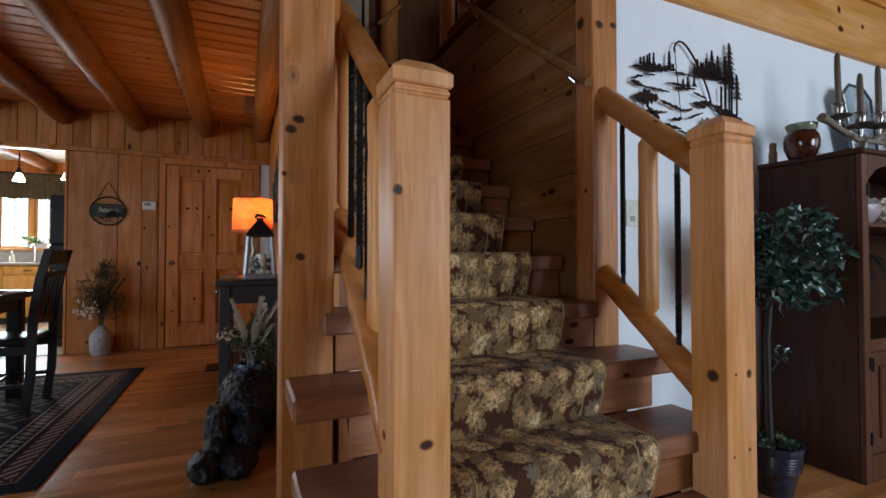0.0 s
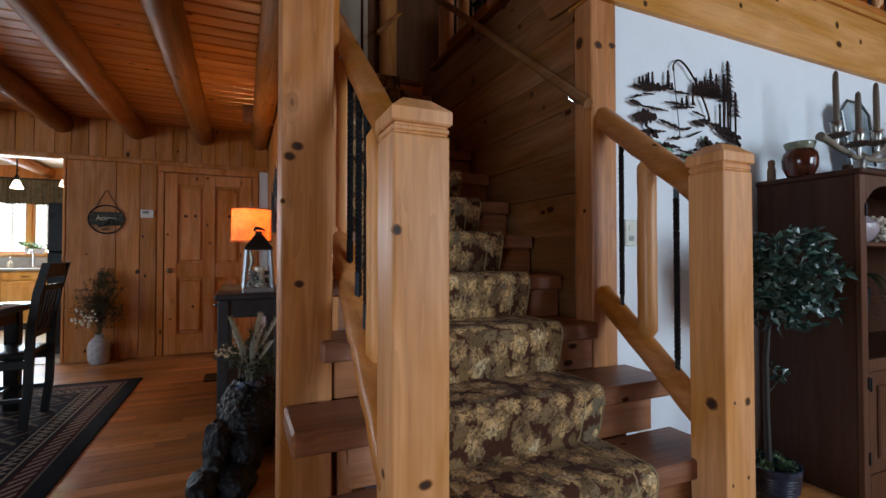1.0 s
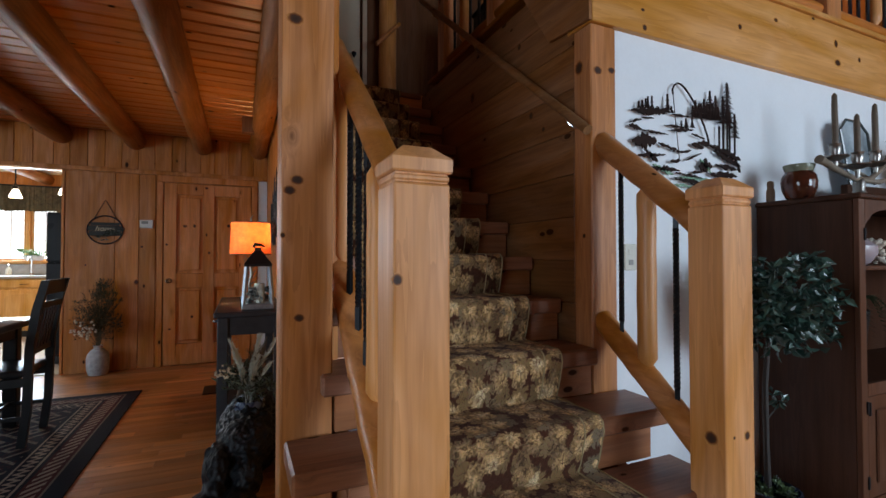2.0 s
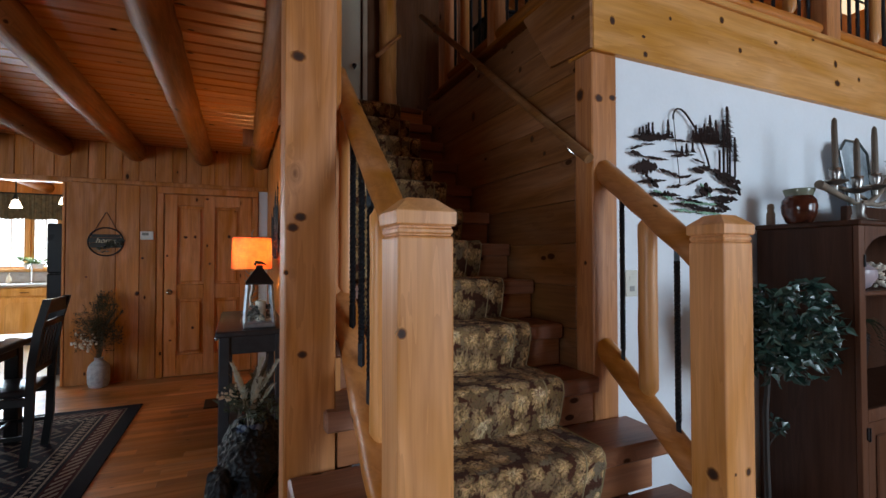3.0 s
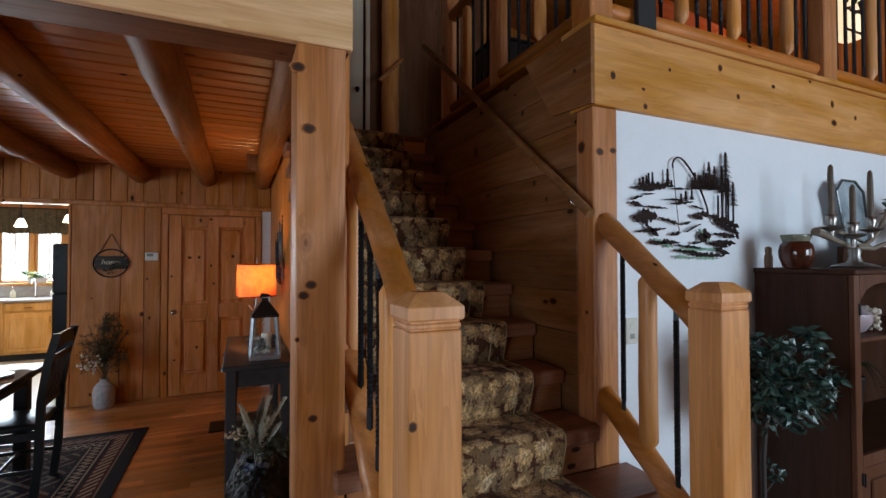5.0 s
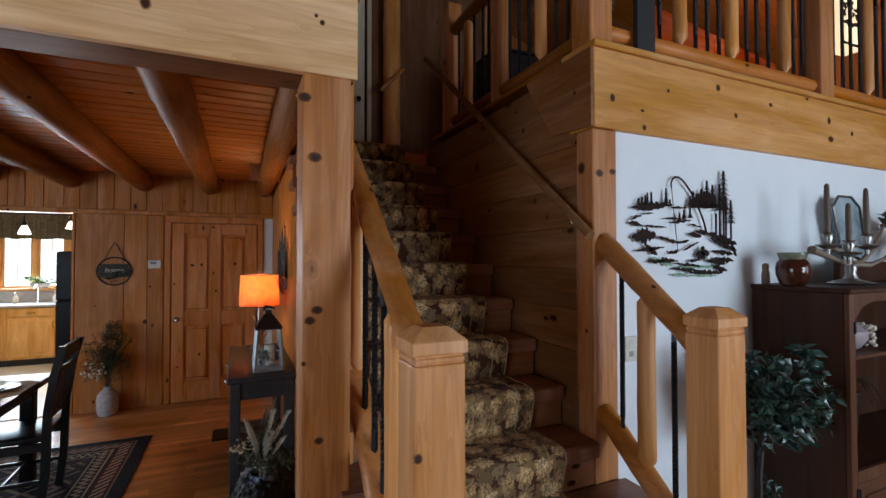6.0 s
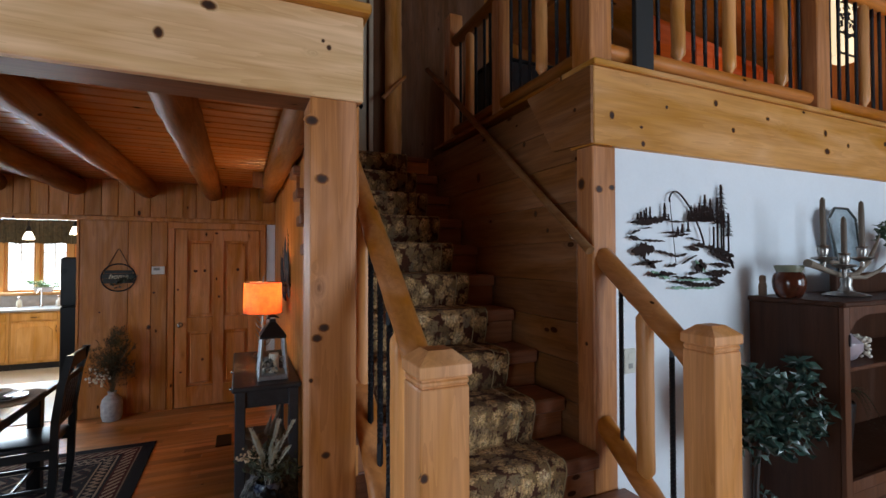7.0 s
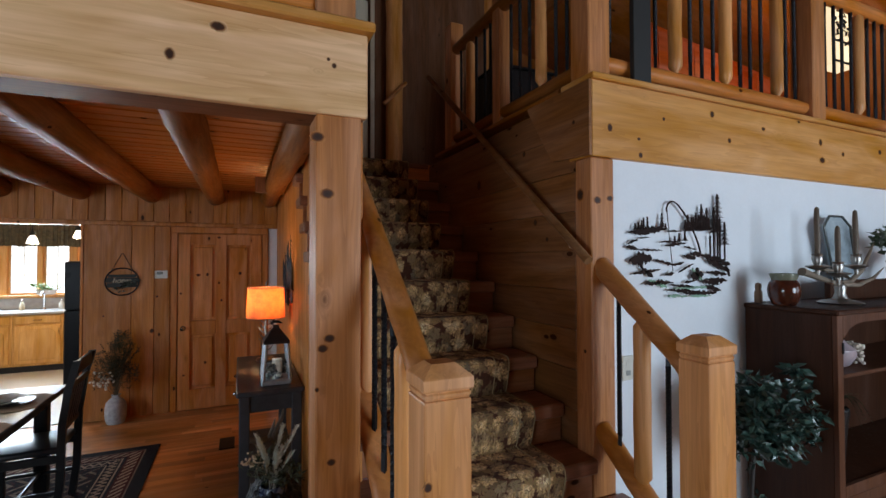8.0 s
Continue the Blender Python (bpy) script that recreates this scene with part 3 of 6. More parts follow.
# wall handrail
wall_rail = thing("wall_handrail", "slim pine handrail on brackets along the stair wall", "handrail", (1.31, 2.4, 2.4))
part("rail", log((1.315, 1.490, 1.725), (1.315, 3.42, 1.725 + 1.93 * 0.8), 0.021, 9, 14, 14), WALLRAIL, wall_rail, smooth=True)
for yy in (1.63, 2.5, 3.2):
    zz = 1.725 + (yy - 1.49) * 0.8
    part("bracket", tube([(1.398, yy, zz - 0.06), (1.36, yy, zz - 0.062), (1.325, yy, zz - 0.045), (1.315, yy, zz - 0.018)], 0.006, 8), plain("polished_steel" if yy < 2 else "polished_steel_b", (0.6, 0.6, 0.6), 0.2, 1.0), wall_rail, smooth=True)

# loft railings
loft = thing("loft_railing", "log loft railing with pine posts and black iron bars", "railing", (1.45, 1.6, 2.6), "loft railings")
part("post", box(1.385, 1.520, 1.556, 1.69, 2.619, 3.75, 0.006), POST, loft)
part("post", box(3.225, 3.365, 1.556, 1.69, 2.619, 3.75, 0.006), POST, loft)
part("bottom_rail", log((1.50, 1.62, 2.715), (3.24, 1.62, 2.715), 0.040, 11, 16, 16), LOG_X, loft, smooth=True)
part("bottom_rail", log((3.34, 1.62, 2.715), (5.1, 1.62, 2.715), 0.040, 12, 16, 16), LOG_X, loft, smooth=True)
part("top_rail", log((1.50, 1.62, 3.52), (3.24, 1.62, 3.52), 0.045, 13, 16, 16), LOG_X, loft, smooth=True)
part("top_rail", log((3.34, 1.62, 3.52), (5.1, 1.62, 3.52), 0.045, 14, 16, 16), LOG_X, loft, smooth=True)

# ---------------------------------------------------------------- loft details
for i, x in enumerate((2.05, 2.47, 2.96)):
    spindle(loft, x, 1.62, 2.74, 3.50, 0.036, 200 + i)
for i, x in enumerate((3.905, 4.35, 4.8)):
    spindle(loft, x, 1.62, 2.74, 3.50, 0.036, 210 + i)
for x in (1.575, 1.90, 2.17, 2.265, 2.36, 2.60, 2.695, 2.80, 3.05, 3.145, 3.49, 3.60, 3.70, 3.815, 4.03, 4.13, 4.24):
    bar(loft, x, 1.62, 2.74, 3.50)
part("flat_post", box(1.665, 1.785, 1.545, 1.575, 2.619, 3.75, 0.003), plain("slate_grey_paint", (0.015, 0.014, 0.013), 0.7), loft, "slate-grey painted upright board")
side = thing("loft_railing", "log railing over the stairs with iron bars", "railing", (1.44, 2.5, 2.6), "loft railings")
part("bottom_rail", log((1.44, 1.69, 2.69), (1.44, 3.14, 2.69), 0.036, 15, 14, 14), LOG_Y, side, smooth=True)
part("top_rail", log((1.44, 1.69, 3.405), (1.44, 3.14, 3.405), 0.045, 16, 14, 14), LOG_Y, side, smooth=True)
part("post", box(1.385, 1.495, 3.12, 3.24, 2.613, 3.62, 0.005), POST, side)
part("post", box(1.40, 1.49, 2.41, 2.50, 2.613, 3.75, 0.005), POST, side)
for i, y in enumerate((2.011, 2.893)):
    spindle(side, 1.44, y, 2.71, 3.39, 0.034, 220 + i)
for y in (1.781, 1.874, 2.122, 2.223, 2.325, 2.589, 2.668, 2.794, 3.045):
    bar(side, 1.44, y, 2.71, 3.39)

# landing: back wall, cream door, log post and a short rail
wall_with_hole("wall_landing", "y", 4.75, 0.1, 0.0, 2.6, 2.4, 5.3, [(0.40, 1.16, 2.4, 4.62)], SHELL, "dark pine board wall at the landing")
landing_door = thing("door_2", "cream painted door at the landing", "door", (0.78, 4.80, TOP), kind="structure")
part("panel", box(0.41, 1.15, 4.79, 4.83, TOP, 4.60, 0.003), CREAM, landing_door)
part("casing", box(1.16, 1.205, 4.725, 4.748, TOP, 4.66, 0.003), plain("pale_casing", (0.62, 0.50, 0.36), 0.5), landing_door)
part("knob", lathe([(0.008, 0), (0.012, 0.01), (0.026, 0.03), (0.024, 0.05), (0.008, 0.06)], (1.07, 4.735, 3.30), 12), IRON, landing_door, smooth=True)
tagged(part("log_post", log((1.405, 4.64, TOP), (1.405, 4.64, 5.2), 0.092, 31, 20, 16), LOG_Z, smooth=True), "upright honey pine log at the landing", "log post")
tagged(part("landing_rail", log((1.245, 4.50, 3.37), (1.50, 4.52, 3.64), 0.02, 33, 6, 10), RAIL, smooth=True), "short pine rail fixed to the landing post", "handrail")
chest = thing("chest", "tall black painted chest in the loft", "chest", (2.35, 3.7, 2.585))
part("body", box(2.05, 2.66, 3.50, 3.92, 2.63, 3.53, 0.008), BLACK, chest)
part("top", box(2.03, 2.68, 3.48, 3.94, 3.531, 3.555, 0.006), BLACK, chest)
part("plinth", box(2.07, 2.64, 3.52, 3.90, 2.586, 2.629, 0.004), BLACK, chest)

# loft room: warm knee wall, gable boards, lantern
wall_with_hole("wall_loft_warm", "y", 4.85, 0.1, 2.6, 5.1, 2.4, 5.3, [], WALL_Z, "pine board wall of the loft in lamp light")
knee = tagged(ob_of("knee_wall", prism([(3.15, 2.586), (3.15, 3.94), (5.09, 3.68), (5.09, 2.586)], "y", 2.9, 2.98, 0.004), RED_LIT_PINE), "pine half wall with a sloping top, red lamp light in its colour", "wall", kind="structure")
for i in range(8):
    x = 3.16 + i * 0.24
    part("plank", box(x, x + 0.234, 2.884, 2.899, 2.60, 3.90 - (x + 0.234 - 3.15) * 0.134, 0.004), RED_LIT_PINE, knee)
tagged(ob_of("loft_ceiling", prism([(3.0, 4.47), (5.09, 3.86), (5.09, 3.92), (3.0, 4.53)], "y", 1.72, 4.84, 0), CEIL), "sloping pine ceiling of the loft", "ceiling", kind="structure")
lantern_up = thing("hanging_lantern", "lit iron lantern with a cut-out shade", "lamp", (4.52, 2.0, 3.36))
LIT = glow("lit_frosted_glass", (1.0, 0.80, 0.50), 1.0)
part("shade", prism([(4.37, 3.36), (4.68, 3.36), (4.74, 3.86), (4.32, 3.86)], "y", 1.97, 2.12, 0.01), LIT, lantern_up, "glowing frosted shade")
bm = bmesh.new()
rng = random.Random(5)
for i in range(54):
    x, z = rng.uniform(4.36, 4.68), rng.uniform(3.55, 3.84)
    tube([(x, 1.962, z), (x + rng.uniform(-0.05, 0.05), 1.962, z + rng.uniform(-0.05, 0.05))], rng.uniform(0.004, 0.010), 6, bm)
for z in (3.36, 3.53, 3.85):
    box(4.33, 4.73, 1.955, 1.967, z, z + 0.016, 0.002, bm)
part("ironwork", bm, IRON, lantern_up, "black cut-out iron pattern")
part("chain", tube([(4.53, 2.04, 3.86), (4.53, 2.04, 4.02)], 0.008, 6), IRON, lantern_up)
point_lamp("loft_lamp", (4.25, 2.5, 3.62), 1.9, (1.0, 0.66, 0.32), 0.08)
# Added weak warm fill over the landing; no fitting hangs there.
point_lamp("landing_lamp", (0.9, 4.2, 4.6), 0.08, (1.0, 0.78, 0.5), 0.06)

# left loft railing above the pale beam
left = thing("loft_railing", "log railing above the pale dining beam", "railing", (0, 1.6, 2.62), "loft railings")
part("post", box(0.115, 0.265, 1.58, 1.72, 2.625, 3.70, 0.006), POST, left)
part("bottom_rail", log((-3.8, 1.64, 2.70), (0.13, 1.64, 2.70), 0.04, 17, 26, 16), LOG_X, left, smooth=True)
part("top_rail", log((-3.8, 1.64, 3.52), (0.13, 1.64, 3.52), 0.045, 18, 26, 16), LOG_X, left, smooth=True)
for i in range(8):
    spindle(left, -0.35 - 0.43 * i, 1.64, 2.73, 3.50, 0.036, 230 + i)
    bar(left, -0.14 - 0.43 * i, 1.64, 2.73, 3.50)

# ---------------------------------------------------------------- dining back wall
tagged(ob_of("trim_north", box(-3.8, 0.285, 5.845, 5.879, 2.105, 2.150, 0.005), WALL_Z), "pine rail across the dining wall", "trim", kind="structure")
tagged(ob_of("trim_opening", box(-1.685, -1.66, 5.86, 6.0, 0, 2.104, 0.004), WALL_Z), "pine edge of the kitchen opening", "trim", kind="structure")
wall_n = bpy.data.objects["wall_north"]
x, i = -3.78, 0
rng = random.Random(8)
while x < 0.27:
    wd = rng.choice((0.135, 0.15, 0.165))
    part("board", box(x, min(x + wd - 0.005, 0.28), 5.864, 5.879, 2.152, 2.553, 0.004), WALL_Z, wall_n)
    x += wd
x = -1.655
for wd in (0.43, 0.215, 0.155):
    part("board", box(x, x + wd - 0.004, 5.862, 5.879, 0.0, 2.103, 0.004), WALL_Z, wall_n)
    x += wd
part("board", box(0.185, 0.283, 5.862, 5.879, 0, 2.103, 0.003), WHITE, wall_n, "white painted strip beside the door")

# door with four raised panels
door = thing("door_1", "closed knotty pine door with four raised panels", "door", (-0.32, 5.86, 0), kind="structure")
DX0, DX1, DZ1 = -0.775, 0.105, 2.02
for x0, x1 in ((DX0, DX0 + 0.12), (DX1 - 0.12, DX1), ((DX0 + DX1) / 2 - 0.055, (DX0 + DX1) / 2 + 0.055)):
    part("stile", box(x0, x1, 5.842, 5.874, 0.01, DZ1, 0.004), DOOR, door)
mid = (DX0 + DX1) / 2
for xa, xb in ((DX0 + 0.12, mid - 0.055), (mid + 0.055, DX1 - 0.12)):
    for z0, z1 in ((0.01, 0.24), (0.86, 1.02), (1.90, DZ1)):
        part("rail", box(xa, xb, 5.842, 5.874, z0, z1, 0.004), DOOR, door)
    for z0, z1 in ((0.24, 0.86), (1.02, 1.90)):
        bm = box(xa, xb, 5.871, 5.877, z0, z1, 0)
        box(xa + 0.03, xb - 0.03, 5.850, 5.872, z0 + 0.03, z1 - 0.03, 0.016, bm)
        part("panel", bm, DOOR, door)
for x0, x1, z0, z1 in ((DX0 - 0.07, DX0 - 0.010, 0, 2.03), (DX1 + 0.010, DX1 + 0.07, 0, 2.03), (DX0 - 0.07, DX1 + 0.07, 2.031, 2.103)):
    part("casing", box(x0, x1, 5.835, 5.878, z0, z1, 0.005), DOOR, door)
STEEL = plain("brushed_steel", (0.55, 0.55, 0.55), 0.25, 1.0)
bm = tube([(-0.725, 5.842, 0.94), (-0.725, 5.80, 0.94)], 0.010, 10)
bmesh.ops.create_uvsphere(bm, u_segments=12, v_segments=8, radius=0.028, matrix=Matrix.Translation((-0.725, 5.79, 0.94)))
tube([(-0.725, 5.842, 0.94), (-0.725, 5.836, 0.94)], 0.03, 14, bm)
part("knob", bm, STEEL, door, "steel door knob", smooth=True)

thermo = thing("thermostat", "small white thermostat on the pine wall", "thermostat", (-0.94, 5.85, 1.51))
part("body", box(-1.005, -0.880, 5.838, 5.861, 1.515, 1.605, 0.005), plain("white_plastic", (0.75, 0.74, 0.70), 0.4), thermo)
part("display", box(-0.985, -0.925, 5.834, 5.8375, 1.56, 1.59, 0.001), plain("grey_display", (0.25, 0.27, 0.24), 0.3), thermo)

# round sign
sign = thing("round_sign", "hanging hoop sign with a dark plank and greenery", "sign", (-1.31, 5.85, 1.34))
cx, cz = -1.31, 1.487
part("hoop", tube([(cx + 0.155 * math.cos(a * math.pi / 18), 5.846, cz + 0.148 * math.sin(a * math.pi / 18)) for a in range(37)], 0.007, 8), IRON, sign)
bm = bmesh.new()
for z0, z1, hw in ((1.425, 1.475, 0.140), (1.477, 1.53, 0.150), (1.532, 1.565, 0.128)):
    box(cx - hw, cx + hw, 5.842, 5.852, z0, z1, 0.002, bm)
part("plank", bm, plain("charcoal_plank", (0.035, 0.034, 0.03), 0.7, vary=0.3), sign)
part("cord", tube([(cx - 0.10, 5.85, cz + 0.115), (cx - 0.005, 5.855, cz + 0.31), (cx + 0.005, 5.855, cz + 0.31), (cx + 0.10, 5.85, cz + 0.115)], 0.004, 6), plain("brown_cord", (0.08, 0.05, 0.03), 0.9), sign)
fc = bpy.data.curves.new("lettering", "FONT")
fc.body, fc.size, fc.extrude, fc.align_x, fc.shear = "home", 0.078, 0.001, "CENTER", 0.3
tmp = bpy.data.objects.new("scratch", fc)
scene.collection.objects.link(tmp)
me = bpy.data.meshes.new_from_object(tmp)
bpy.data.objects.remove(tmp)
me.materials.append(plain("cream_lettering", (0.75, 0.66, 0.45), 0.6))
letters = new("lettering", me)
letters.matrix_basis = Matrix.Translation((cx, 5.8405, cz - 0.012)) @ Euler((radians(90), 0, 0)).to_matrix().to_4x4()
letters.parent = sign
letters.matrix_parent_inverse = sign.matrix_basis.inverted()


def leaves(centre, size, count, length, width, seed, droop=0.3, spread=None):
    """Many small folded leaves scattered through a loose, uneven volume."""
    rng = random.Random(seed)
    verts, faces = [], []
    clumps = [Vector((rng.gauss(0, 0.55), rng.gauss(0, 0.55), rng.gauss(0, 0.55))) for _ in range(max(4, count // 22))]
    for _ in range(count):
        c = rng.choice(clumps)
        p = Vector(centre) + Vector([size[i] * max(-1.15, min(1.15, c[i] + rng.gauss(0, 0.2))) for i in range(3)])
        d = Vector((rng.uniform(-1, 1), rng.uniform(-1, 1), rng.uniform(-0.9, 0.6) - droop)).normalized()
        s = d.orthogonal().normalized()
        s.rotate(Matrix.Rotation(rng.uniform(0, 6.28), 3, d))
        n = d.cross(s)
        L, W = length * rng.uniform(0.6, 1.25), width * rng.uniform(0.7, 1.2)
        k = len(verts)
        verts += [p, p + d * L * 0.45 + s * W + n * W * 0.4, p + d * L - n * L * 0.12, p + d * L * 0.45 - s * W + n * W * 0.4, p + d * L * 0.5]
        faces += [(k, k + 1, k + 4), (k + 1, k + 2, k + 4), (k + 2, k + 3, k + 4), (k + 3, k, k + 4)]
    bm = bmesh.new()
    vs = [bm.verts.new(v) for v in verts]
    for f in faces:
        bm.faces.new([vs[i] for i in f])
    return bm


def leafy(name, a, b, rough=0.4):
    m, nt, bs = mat(name)
    g = nt.nodes.new("ShaderNodeNewGeometry")
    nt.links.new(ramp(nt, g.outputs["Random Per Island"], [(0.0, a), (1.0, b)]), bs.inputs["Base Color"])
    bs.inputs["Roughness"].default_value = rough
    return m


def sprays(base, count, height, spread, radius, seed, lean=(0, 0)):
    """Thin bent stems that fan out of one base; gives the mesh and the tips."""
    rng = random.Random(seed)
    bm, tips = bmesh.new(), []
    for i in range(count):
        a, s = rng.uniform(0, 6.28), spread * rng.uniform(0.15, 1) ** 0.7
        h = height * rng.uniform(0.6, 1.0)
        b0 = Vector(base) + Vector((rng.uniform(-0.012, 0.012), rng.uniform(-0.012, 0.012), 0))
        tip = b0 + Vector((math.cos(a) * s + lean[0], math.sin(a) * s * 0.6 + lean[1], h))
        midp = b0.lerp(tip, 0.5) + Vector((0, 0, 0.06 * h)) - Vector((math.cos(a) * s * 0.2, math.sin(a) * s * 0.12, 0))
        tube([b0, midp, tip], [radius, radius * 0.8, radius * 0.4], 4, bm)
        tips.append((b0, midp, tip))
    return bm, tips


def plume(tips, per, length, seed, thick=0.0016, along=(0.35, 1.0)):
    """Fine bristles along stems."""
    rng = random.Random(seed)
    verts, faces = [], []
    for b0, midp, tip in tips:
        for _ in range(per):
            f = rng.uniform(*along)
            p = b0.lerp(midp, f * 2) if f < 0.5 else midp.lerp(tip, f * 2 - 1)
            d = (tip - midp).normalized() * 0.8 + Vector((rng.uniform(-1, 1), rng.uniform(-1, 1), rng.uniform(-0.4, 0.6))) * 0.8
            d = d.normalized() * length * rng.uniform(0.5, 1.1)
            s = d.orthogonal().normalized() * thick
            k = len(verts)
            verts += [p - s, p + s, p + d]
            faces.append((k, k + 1, k + 2))
    bm = bmesh.new()
    vs = [bm.verts.new(v) for v in verts]
    for f in faces:
        bm.faces.new([vs[i] for i in f])
    return bm


def berries(tips, count, r, seed, along=(0.6, 1.0), jitter=0.02):
    rng = random.Random(seed)
    bm = bmesh.new()
    for _ in range(count):
        b0, midp, tip = rng.choice(tips)
        f = rng.uniform(*along)
        p = midp.lerp(tip, f * 2 - 1) + Vector([rng.uniform(-jitter, jitter) for _ in range(3)])
        bmesh.ops.create_icosphere(bm, subdivisions=1, radius=r * rng.uniform(0.7, 1.2), matrix=Matrix.Translation(p))
    return bm


part("greenery", leaves((cx + 0.01, 5.835, cz - 0.01), (0.12, 0.006, 0.085), 150, 0.042, 0.007, 3, -0.4), leafy("eucalyptus", (0.05, 0.075, 0.06), (0.12, 0.14, 0.11)), sign, "dusty green sprigs")

# vase with dried stems
VASE = plain("chalky_speckled_ceramic", (0.42, 0.42, 0.42), 0.8, vary=0.45, scale=28, relief=0.4)
vase = thing("floor_vase", "chalky grey vase with dried stems and white berries", "vase", (-1.325, 5.71, 0))
part("jar", lathe([(0.062, 0.0), (0.082, 0.01), (0.095, 0.06), (0.098, 0.17), (0.088, 0.22), (0.06, 0.255), (0.037, 0.272), (0.037, 0.295), (0.045, 0.30), (0.034, 0.302), (0.030, 0.26)], (-1.325, 5.71, 0), 28), VASE, vase, smooth=True)
bm, tips = sprays((-1.325, 5.71, 0.28), 30, 0.60, 0.20, 0.0025, 4, (0.01, -0.03))
part("stem", bm, plain("dry_stem", (0.10, 0.075, 0.04), 0.9), vase)
fol = plume(tips, 90, 0.035, 6, 0.0016, (0.3, 1.0))
join(fol, leaves((-1.315, 5.69, 0.56), (0.17, 0.10, 0.17), 2200, 0.028, 0.004, 61, -0.5))
join(fol, leaves((-1.285, 5.70, 0.83), (0.075, 0.06, 0.12), 1300, 0.028, 0.003, 62, -0.8))
part("dried_foliage", fol, leafy("dry_olive_foliage", (0.035, 0.032, 0.016), (0.085, 0.072, 0.036), 0.9), vase, "dull olive dried foliage")
bm, tips2 = sprays((-1.325, 5.71, 0.28), 7, 0.30, 0.12, 0.002, 14, (-0.13, -0.06))
part("stem", bm, plain("dry_stem_b", (0.10, 0.075, 0.04), 0.9), vase)
tagged(part("berries", berries(tips2, 46, 0.0125, 6, (0.5, 1.0), 0.03), plain("ivory_berries", (0.82, 0.78, 0.66), 0.5), vase, "ivory white berries"), kind="stuff")


# dark knots set in the boards
PALE_KNOT = knot_wood("knot_in_pale_beam", (0.68, 0.40, 0.20))
GOLD_KNOT = knot_wood("knot_in_yellow_beam", (0.60, 0.27, 0.06))
POST_KNOT = knot_wood("knot_in_post", (0.46, 0.185, 0.058))
WALL_KNOT = knot_wood("knot_in_wall", (0.45, 0.16, 0.042))
DARK_KNOT = knot_wood("knot_in_stair_wall", (0.22, 0.09, 0.033))
NEWEL_KNOT = knot_wood("knot_in_newel", (0.57, 0.25, 0.078))


def knots(parent, axis, plane, spots, material, grow=1.3):
    rng = random.Random(len(parent.name) + int(plane * 100))
    for a, c, r in spots:
        n = 18
        r *= grow
        wob = [rng.uniform(0.86, 1.16) for _ in range(n)]
        tall = rng.uniform(0.85, 1.25)
        ring = [(a + r * wob[i] * math.cos(2 * math.pi * i / n) * (1.0 if axis != "y" or tall > 1 else 1.25), c + r * wob[i] * math.sin(2 * math.pi * i / n) * tall) for i in range(n)]
        part("knot", prism(ring, axis, plane - 0.0005, plane + 0.003, 0), material, parent)


D = bpy.data.objects
knots(D["post_left"], "y", 1.552, [(0.142, 1.412, 0.0127), (0.164, 1.446, 0.0128), (0.171, 0.997, 0.010), (0.120, 2.18, 0.015), (0.155, 1.975, 0.015), (0.120, 1.265, 0.006)], POST_KNOT, 1.5)
knots(D["post_right"], "y", 1.546, [(1.424, 2.015, 0.016), (1.500, 2.026, 0.012)], POST_KNOT, 1.5)
knots(D["post_right"], "x", 1.384, [(1.622, 2.045, 0.020), (1.595, 1.289, 0.007)], POST_KNOT, 1.5)
knots(D["beam_left"], "y", 1.545, [(-0.349, 2.399, 0.015), (-0.207, 2.518, 0.018), (0.177, 2.448, 0.008), (0.155, 2.470, 0.006), (-1.1, 2.45, 0.02)], PALE_KNOT)
knots(D["beam_right"], "y", 1.530, [(1.487, 2.366, 0.0167), (1.677, 2.331, 0.009), (1.852, 2.451, 0.009), (2.218, 2.524, 0.016), (2.361, 2.393, 0.013), (2.664, 2.491, 0.012), (3.24, 2.469, 0.017), (3.256, 2.358, 0.021), (3.496, 2.42, 0.014), (3.958, 2.474, 0.016), (1.688, 2.250, 0.014)], GOLD_KNOT)
knots(D["fascia_return"], "x", 1.362, [(1.642, 2.406, 0.010)], DARK_KNOT)
knots(D["wall_stair_right"], "x", 1.386, [(1.999, 1.939, 0.0157), (1.892, 1.839, 0.0126), (2.662, 2.244, 0.023), (2.108, 2.347, 0.0138)], DARK_KNOT)
knots(wall_n, "y", 5.862, [(-0.983, 1.313, 0.0124), (-1.029, 0.931, 0.0186), (-1.478, 1.118, 0.0093)], WALL_KNOT)
knots(door, "y", 5.842, [(-0.361, 1.985, 0.0124), (-0.749, 1.339, 0.0093), (-0.713, 0.406, 0.0099), (-0.33, 1.25, 0.0112)], WALL_KNOT)
knots(door, "y", 5.850, [(-0.574, 1.548, 0.0149), (-0.480, 1.553, 0.0136), (-0.132, 1.561, 0.0149), (-0.497, 0.533, 0.0124), (-0.10, 0.503, 0.0099)], WALL_KNOT)
knots(bal_l.children[0], "y", 0.962, [(0.312, 1.144, 0.009), (0.38, 0.575, 0.0105)], NEWEL_KNOT, 1.5)
knots(bal_l.children[0], "x", 0.303, [(1.033, 0.583, 0.009)], NEWEL_KNOT, 1.5)
knots(bal_r.children[0], "x", 1.375, [(1.000, 0.616, 0.018)], NEWEL_KNOT, 1.5)
knots(bal_r.children[0], "y", 0.952, [(1.478, 0.625, 0.010), (1.416, 0.627, 0.004), (1.404, 0.373, 0.004), (1.478, 0.385, 0.004)], NEWEL_KNOT, 1.5)

